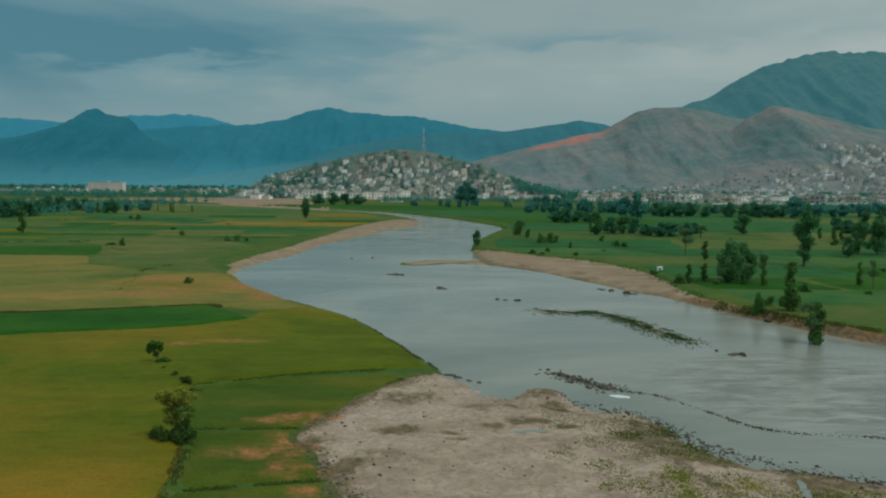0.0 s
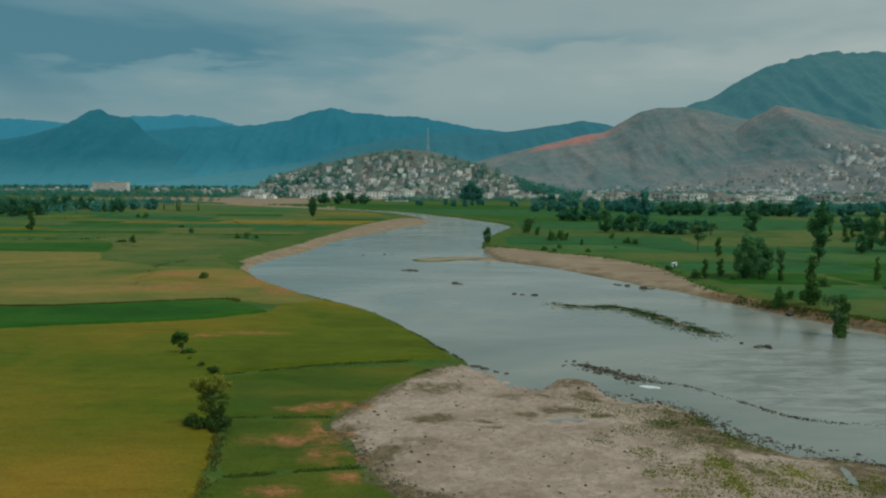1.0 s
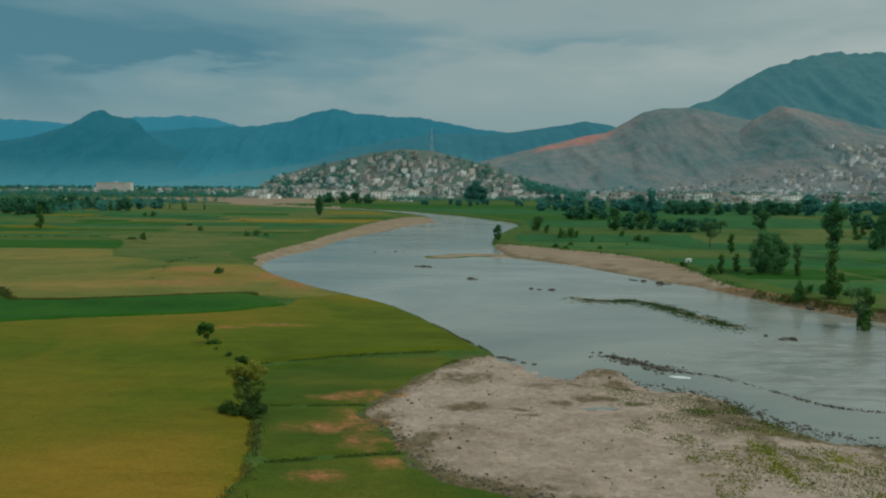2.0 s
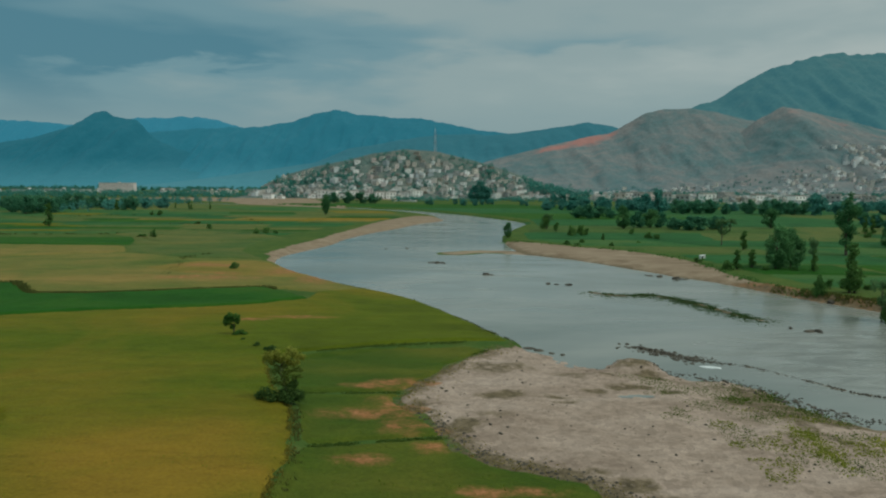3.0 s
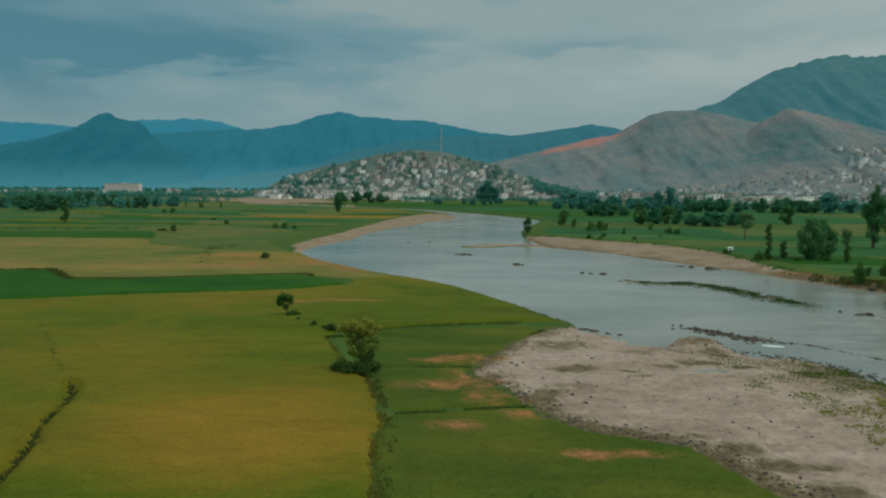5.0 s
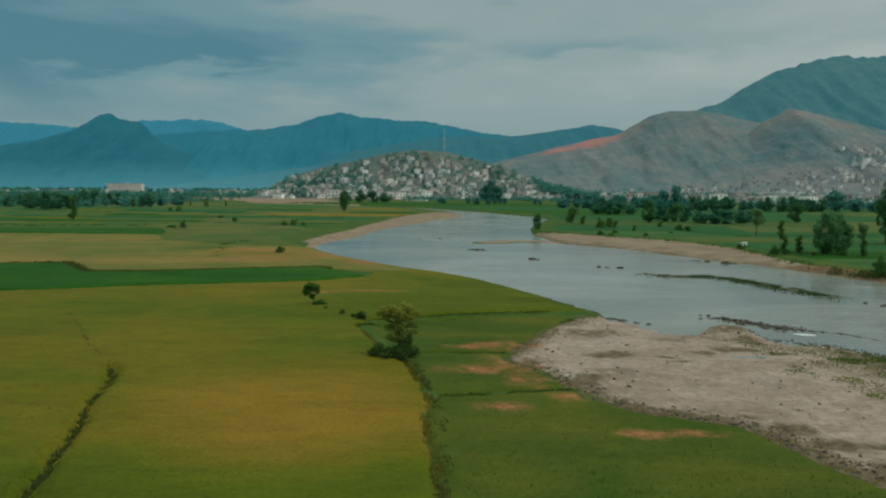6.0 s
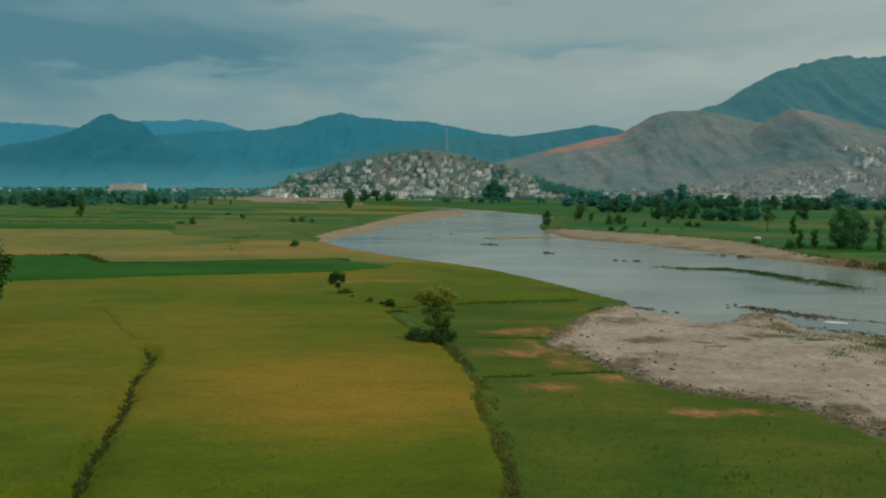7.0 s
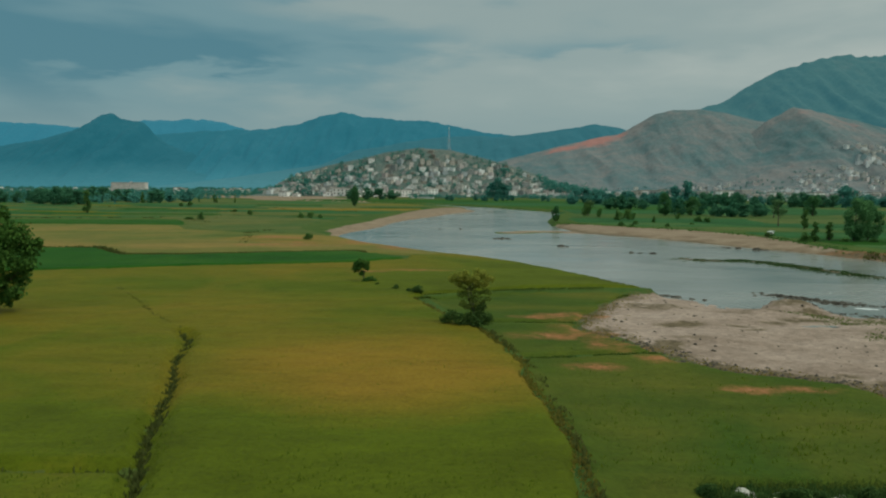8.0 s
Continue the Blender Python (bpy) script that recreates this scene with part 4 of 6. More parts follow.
BLUE_RANGE = [(-3200, 0), (-2700, 180), (-2145, 274), (-1972, 315), (-1800, 332), (-1458, 350), (-1322, 353), (-1118, 371), (-914, 428), (-806, 455), (-645, 429), (-444, 413), (-276, 406), (-109, 374), (58, 338), (224, 319), (700, 300), (1500, 280), (2200, 0)]
MIDDLE_RANGE = [(-1500, 0), (-1300, 20), (-671, 111), (-523, 173), (-327, 205), (-132, 235), (62, 235), (159, 238), (303, 255), (423, 273), (507, 290), (603, 276), (712, 238), (1000, 220), (1500, 240), (2100, 0)]
GREEN_MOUNTAIN = [(250, 0), (500, 120), (935, 332), (1066, 394), (1172, 426), (1250, 479), (1353, 545), (1430, 585), (1613, 624), (1743, 645), (1947, 645), (2300, 600), (2800, 500), (3500, 380), (4300, 0)]
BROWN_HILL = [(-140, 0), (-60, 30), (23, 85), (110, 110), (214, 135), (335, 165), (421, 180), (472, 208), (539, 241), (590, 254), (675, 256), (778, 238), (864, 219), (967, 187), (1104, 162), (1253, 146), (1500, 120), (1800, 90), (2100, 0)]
EAST_HILL = [(470, 0), (560, 42), (640, 84), (690, 120), (750, 165), (805, 207), (842, 228), (876, 248), (932, 236), (1028, 212), (1168, 181), (1298, 154), (1600, 150), (2000, 110), (2400, 0)]
TOWN_HILL = [(-400, 0), (-361, 23), (-340, 40), (-289, 54), (-227, 66), (-186, 77), (-125, 87), (-64, 82), (-14, 70), (27, 59), (88, 39), (118, 22), (160, 5)]
# wooded slopes with blue haze in base colour, foot colour and emission
HAZED_FOREST = lambda n, glow: mat_slope(n, [(0.3, (0.010, 0.050, 0.067)), (0.55, (0.015, 0.064, 0.085)), (0.75, (0.026, 0.08, 0.096))], (0.1, 0.12, 0.12), (0.058, 0.150, 0.180), glow=glow)
build_slope("backdrop_far_range", "hazy pale blue far mountain range", "mountains", FAR_RANGE, 4750, 700, 100, HAZED_FOREST("far_range", (0.026, 0.112, 0.168)), 3, 420, 30)
build_slope("backdrop_blue_range", "hazy blue wooded mountain range", "mountains", BLUE_RANGE, 4400, 900, 200, HAZED_FOREST("blue_range", (0.014, 0.074, 0.106)), 5, 460, 60, rough=0.5)
build_slope("backdrop_west_peak", "hazy dark blue mountain with a knobbed summit", "mountain", WEST_PEAK, 4150, 900, 200, HAZED_FOREST("west_peak", (0.008, 0.053, 0.076)), 8, 420, 60, rough=0.5)
build_slope("backdrop_middle_range", "hazy grey-blue wooded ridge behind the town", "mountains", MIDDLE_RANGE, 3200, 800, 300, HAZED_FOREST("middle_range", (0.020, 0.062, 0.078)), 13, 400, 60, rough=0.5)
# dark green slopes, with blue haze added as emission
build_slope("backdrop_green_mountain", "tall hazy dark green mountain under cloud", "mountain", GREEN_MOUNTAIN, 3600, 1100, 400,
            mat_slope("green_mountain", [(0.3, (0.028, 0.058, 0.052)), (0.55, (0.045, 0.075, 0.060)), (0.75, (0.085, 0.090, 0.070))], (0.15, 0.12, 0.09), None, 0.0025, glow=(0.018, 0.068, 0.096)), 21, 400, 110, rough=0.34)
# brown earth and scrub, with blue-grey haze mixed into every stop
HAZED_EARTH = mat_slope("hazed_brown_hillside", [(0.36, (0.070, 0.126, 0.134)), (0.45, (0.102, 0.140, 0.146)), (0.54, (0.142, 0.152, 0.154)), (0.66, (0.200, 0.178, 0.172))], (0.33, 0.145, 0.125), None, 0.0045)
build_slope("brown_hill", "bare brown hill with gullies and red soil scars", "hill", BROWN_HILL, 2300, 620, 500, HAZED_EARTH, 34, 420, 130, rough=0.26, scars=[(350, 2262, 80, 62, 1.0), (255, 2250, 75, 40, 0.95), (425, 2280, 30, 34, 0.8)])
build_slope("east_hill", "bare brown hill with pale and reddish earth", "hill", EAST_HILL, 2130, 600, 400, HAZED_EARTH, 55, 380, 130, rough=0.26, scars=[(890, 2090, 38, 45, 0.5), (985, 2050, 60, 55, 0.55), (1060, 1990, 80, 50, 0.4)])
# town hill earth, its colours shifted to teal for haze
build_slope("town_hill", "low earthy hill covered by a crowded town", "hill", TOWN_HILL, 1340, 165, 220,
            mat_slope("hazed_town_hill_earth", [(0.34, (0.050, 0.102, 0.092)), (0.48, (0.095, 0.126, 0.112)), (0.68, (0.180, 0.176, 0.154))], (0.3, 0.15, 0.1), None, 0.02), 61, 240, 90, rough=0.15)


# ---- trees and shrubs ----
def crown_blobs(kind, h, spread, rng):
    b = []
    if kind == "round":
        for _ in range(34):
            a, u = rng.uniform(0, 6.28), rng.uniform(0, 1) ** 0.6
            z = rng.uniform(0.14, 0.93)
            w = math.sin(math.pi * min(1, max(0.12, (z + 0.05) / 1.05))) ** 0.7
            b.append((math.cos(a) * u * w * spread * 0.43, math.sin(a) * u * w * spread * 0.43, z * h, spread * rng.uniform(0.08, 0.20)))
    elif kind == "poplar":
        for i in range(16):
            z = 0.12 + 0.85 * i / 15
            w = (0.55 + 0.5 * math.sin(math.pi * (z - 0.15) / 0.95)) * (1.0 if z < 0.85 else 0.55)
            a = rng.uniform(0, 6.28)
            b.append((math.cos(a) * spread * 0.2 * w, math.sin(a) * spread * 0.2 * w, z * h, spread * rng.uniform(0.2, 0.34) * w))
    elif kind == "open":
        for _ in range(14):
            a, u, z = rng.uniform(0, 6.28), rng.uniform(0, 1) ** 0.7, rng.uniform(0.42, 0.94)
            b.append((math.cos(a) * u * spread * 0.38, math.sin(a) * u * spread * 0.38, z * h, spread * rng.uniform(0.10, 0.19)))
    elif kind == "spindly":
        for i in range(15):
            z = 0.16 + 0.78 * i / 14 + rng.uniform(-0.03, 0.03)
            a = rng.uniform(0, 6.28)
            b.append((math.cos(a) * spread * 0.13, math.sin(a) * spread * 0.13, z * h, spread * rng.uniform(0.18, 0.32) * (1.15 - 0.5 * z)))
    else:
        for _ in range(9):
            a, u = rng.uniform(0, 6.28), rng.uniform(0, 1)
            b.append((math.cos(a) * u * spread * 0.36, math.sin(a) * u * spread * 0.36, h * rng.uniform(0.22, 0.78) * (1 - 0.3 * u), spread * rng.uniform(0.13, 0.24)))
    return b


def stems(h, blobs, rng, girth, lean=(0, 0), trunk_top=0.72):
    bend = rng.uniform(-0.04, 0.04, (5, 2)) * h
    path = [(lean[0] * u + bend[i][0] * u, lean[1] * u + bend[i][1] * u, -0.4 + (h * trunk_top + 0.4) * u) for i, u in enumerate((0, 0.25, 0.5, 0.75, 1))]
    v, f = tube(path, [girth * 1.25, girth, girth * 0.75, girth * 0.5, girth * 0.2], 8)
    pieces = [(v, f)]
    for bx, by, bz, br in blobs[:9]:
        u = min(0.95, max(0.15, bz / h - 0.18) / trunk_top)
        k = u * 4
        i = min(3, int(k))
        start = np.array(path[i]) * (1 - (k - i)) + np.array(path[i + 1]) * (k - i)
        mid = (start + (bx, by, bz)) / 2 + (0, 0, 0.06 * h * rng.uniform(-1, 0.6))
        w, g = tube([start, mid, (bx, by, bz)], [girth * 0.4, girth * 0.25, girth * 0.08], 5)
        pieces.append((w, g))
    return pieces


def joined(pieces):
    vs, fs, n = [], [], 0
    for v, f in pieces:
        vs.append(v)
        fs += [tuple(q + n for q in face) for face in f]
        n += len(v)
    return np.vstack(vs), fs


def make_tree(name, label, category, h, spread, kind, seed, leaves, leaf, mat, blobs=None, girth=None, lean=(0, 0), group=""):
    """A tree or shrub at the origin: an empty at its foot, a stem with limbs and a leafy crown."""
    rng = np.random.default_rng(seed)
    root = tagged(new(name), label, category, group)
    blobs = blobs or crown_blobs(kind, h, spread, rng)
    pieces = stems(h, blobs, rng, girth or 0.022 * h, lean, 0.5 if kind == "bush" else 0.75)
    if kind == "bush" or mat == LEAF_FAR_HAZE:
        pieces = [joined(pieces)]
    for k, (v, f) in enumerate(pieces):
        name = "limb" if k else "trunk"
        link_mesh(name, mesh_from(name, v, f, BARK, True), root)
    v, f = leaf_cloud(blobs, leaves, leaf, rng)
    link_mesh("crown", mesh_from("crown", v, f, mat), root)
    return root


def stand(root, x, y, turn=0.0, size=1.0, sink=0.0):
    root.matrix_basis = Matrix.LocRotScale((x, y, land_z(x, y) - sink), Euler((0, 0, turn)), (size, size, size))
    return root


def plant(proto, x, y, turn, size, label="", z=None, wide=None):
    ob = copy_thing(proto, Matrix.Identity(4))
    ob.matrix_basis = Matrix.LocRotScale((x, y, (land_z(x, y) if z is None else z) - 0.05), Euler((0, 0, turn)), (wide or size, wide or size, size))
    return tagged(ob, label)


# the leaning field tree with a dark skirt of scrub and yellow upper sprays
rng = np.random.default_rng(4)
skirt = [(-3.7, 0.5, 0.8, 0.6), (-3.0, 0.1, 1.3, 0.75), (-2.1, -0.4, 0.9, 0.8), (-1.2, 0.3, 0.9, 0.8), (-0.3, -0.3, 0.9, 0.95), (0.5, 0.3, 0.9, 0.85), (0.9, -0.1, 1.2, 0.6), (-0.2, 0.2, 1.8, 0.75), (0.3, 0.1, 2.3, 0.5)]
column = [(-0.6, -0.2, 2.7, 0.6), (0.2, 0.3, 2.9, 0.45), (-1.0, 0.1, 3.3, 0.6), (-0.3, -0.3, 3.7, 0.5), (-1.4, 0.3, 3.9, 0.5), (-0.7, 0.4, 4.3, 0.5), (-1.8, -0.1, 4.5, 0.45), (0.3, -0.1, 4.0, 0.45), (-2.0, 0.2, 3.6, 0.5), (-1.8, -0.2, 2.7, 0.5), (0.9, 0.1, 3.9, 0.45), (0.9, 0.1, 3.1, 0.4), (-1.2, 0.4, 2.2, 0.5)]
sprays = [(-2.9, 0.3, 5.3, 0.5), (-2.3, -0.3, 5.6, 0.6), (-1.7, 0.4, 5.2, 0.55), (-1.1, 0.1, 5.1, 0.55), (-0.5, -0.3, 5.4, 0.6), (0.1, 0.3, 5.7, 0.6), (0.7, 0.0, 5.5, 0.55), (1.2, 0.3, 5.3, 0.4), (-0.2, 0.2, 4.7, 0.45), (-2.2, 0.2, 4.7, 0.45), (0.6, -0.2, 4.8, 0.45), (-1.5, -0.2, 5.9, 0.4), (-0.3, 0.5, 6.1, 0.4)]
field_tree = make_tree("field_tree", "leaning field tree with dark scrub at its foot and yellowing top", "tree", 6.0, 4, "round", 4, 2600, 0.14, LEAF_SCRUB, skirt, 0.13, (-1.2, 0.1))
for name, clumps, count, leaf, mat, label in (("mid_crown", column, 1300, 0.12, LEAF_OLIVE, "thin olive middle foliage"), ("upper_crown", sprays, 2300, 0.13, LEAF_CREST, "thin yellow-green upper sprays")):
    v, f = leaf_cloud(clumps, count, leaf, rng)
    link_mesh(name, mesh_from(name, v, f, mat), field_tree, label)
for v, f in stems(6.0, sprays, rng, 0.09, (-1.4, 0.1), 0.8):
    link_mesh("limb", mesh_from("limb", v, f, BARK, True), field_tree)
stand(field_tree, -31.7, 80.2, size=1.0)

small_blobs = [(-0.6, 0, 2.3, 0.65), (-1.0, 0.2, 1.9, 0.55), (0.2, 0.1, 2.6, 0.6), (-0.4, -0.3, 2.9, 0.5), (0.5, 0, 2.1, 0.4), (-0.2, 0.2, 1.3, 0.4), (0.9, 0.2, 0.5, 0.5), (0.4, -0.2, 0.4, 0.5), (1.4, 0, 0.4, 0.4), (-0.9, -0.1, 2.6, 0.4)]
stand(make_tree("field_shrub", "small dark tree with a clump of scrub in the wheat", "tree", 3.2, 2.4, "round", 6, 1900, 0.13, LEAF_NEAR, small_blobs, 0.09), -49.3, 115.3, size=1.2)

big = [(0, 0, 10.5, 2.3), (2.6, -0.3, 9.3, 2.0), (-2.8, 0.4, 9.4, 2.0), (0.8, 1.5, 8.2, 2.2), (3.9, 0.3, 7.6, 1.5), (-4, 0, 7.2, 1.9), (1.8, -1.6, 6.6, 2.0), (-1.6, -1.6, 6.4, 2.2), (4.1, -0.6, 6.0, 1.3), (2.4, 0.8, 4.5, 1.5),
       (-3.2, 0.6, 4.6, 1.8), (0.2, -0.6, 4.0, 2.0), (2.6, -0.4, 3.0, 1.2), (1.0, 0.4, 2.2, 1.5), (-1.5, 0.2, 2.6, 1.4), (4.9, 0.2, 8.3, 0.8), (5.3, 0.0, 8.6, 0.5), (0.5, 0.2, 11.8, 1.3)]
stand(make_tree("broadleaf_tree", "large dense dark green broadleaf tree at the wheat field", "tree", 13, 10, "round", 9, 9500, 0.24, LEAF_NEAR, [(x, y, z, r * 0.84) for x, y, z, r in big], 0.26), -87.6, 84, size=1.02)

stand(make_tree("poplar", "lone dense dark tree beside the upper river", "tree", 17, 14, "oval", 15, 3000, 0.4, LEAF_DARK, [(0.3 * math.cos(k * 2.4), 0.3 * math.sin(k * 2.4), 1.5 + 0.62 * k, 3.4 * math.sin(math.pi * (k + 2.5) / 28) ** 0.8) for k in range(24)], girth=0.3), -120.5, 566)

# repeated kinds, each built once
OAKS = [make_tree("broadleaf_tree", "dark round-crowned broadleaf tree on the green river bank", "tree", 10, 9, "round", 20 + i, 5200, 0.27, LEAF_DARK, group="trees on the plain") for i in range(3)]
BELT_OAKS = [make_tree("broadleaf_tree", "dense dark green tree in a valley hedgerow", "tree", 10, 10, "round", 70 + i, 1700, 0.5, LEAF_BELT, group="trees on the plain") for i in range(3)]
FAR_OAKS = [make_tree("broadleaf_tree", "round-crowned tree up the valley, tinted blue-green for haze", "tree", 9, 9.5, "round", 24 + i, 1200, 0.55, LEAF_FAR_HAZE, group="trees on the plain") for i in range(3)]
POPLARS = [make_tree("poplar", "tall narrow dark poplar standing among green plots", "tree", 18, 7, "poplar", 30 + i, 4200, 0.30, LEAF_DARK, group="trees on the plain") for i in range(2)]
SPINDLES = [make_tree("slender_tree", "slender open-crowned young tree near the river bank", "tree", 9, 3.4, "spindly", 40 + i, 1700, 0.22, LEAF_MID, group="trees on the plain") for i in range(3)]
PALE_TREES = [make_tree("open_tree", "thin pale green tree on a bare stem", "tree", 10, 6.5, "open", 80 + i, 1100, 0.24, LEAF_PALE, group="trees on the plain") for i in range(2)]
BUSHES = [make_tree("bush", "low rounded green bush on the plain", "bush", 3.4, 4.4, "bush", 50 + i, 900, 0.21, LEAF_MID, group="bushes on the plain") for i in range(3)]
SCRUBS = [make_tree("bush", "low dark bush in a stony field bank", "bush", 3.4, 4.4, "bush", 90 + i, 1300, 0.2, LEAF_SCRUB, group="bushes on the plain") for i in range(2)]
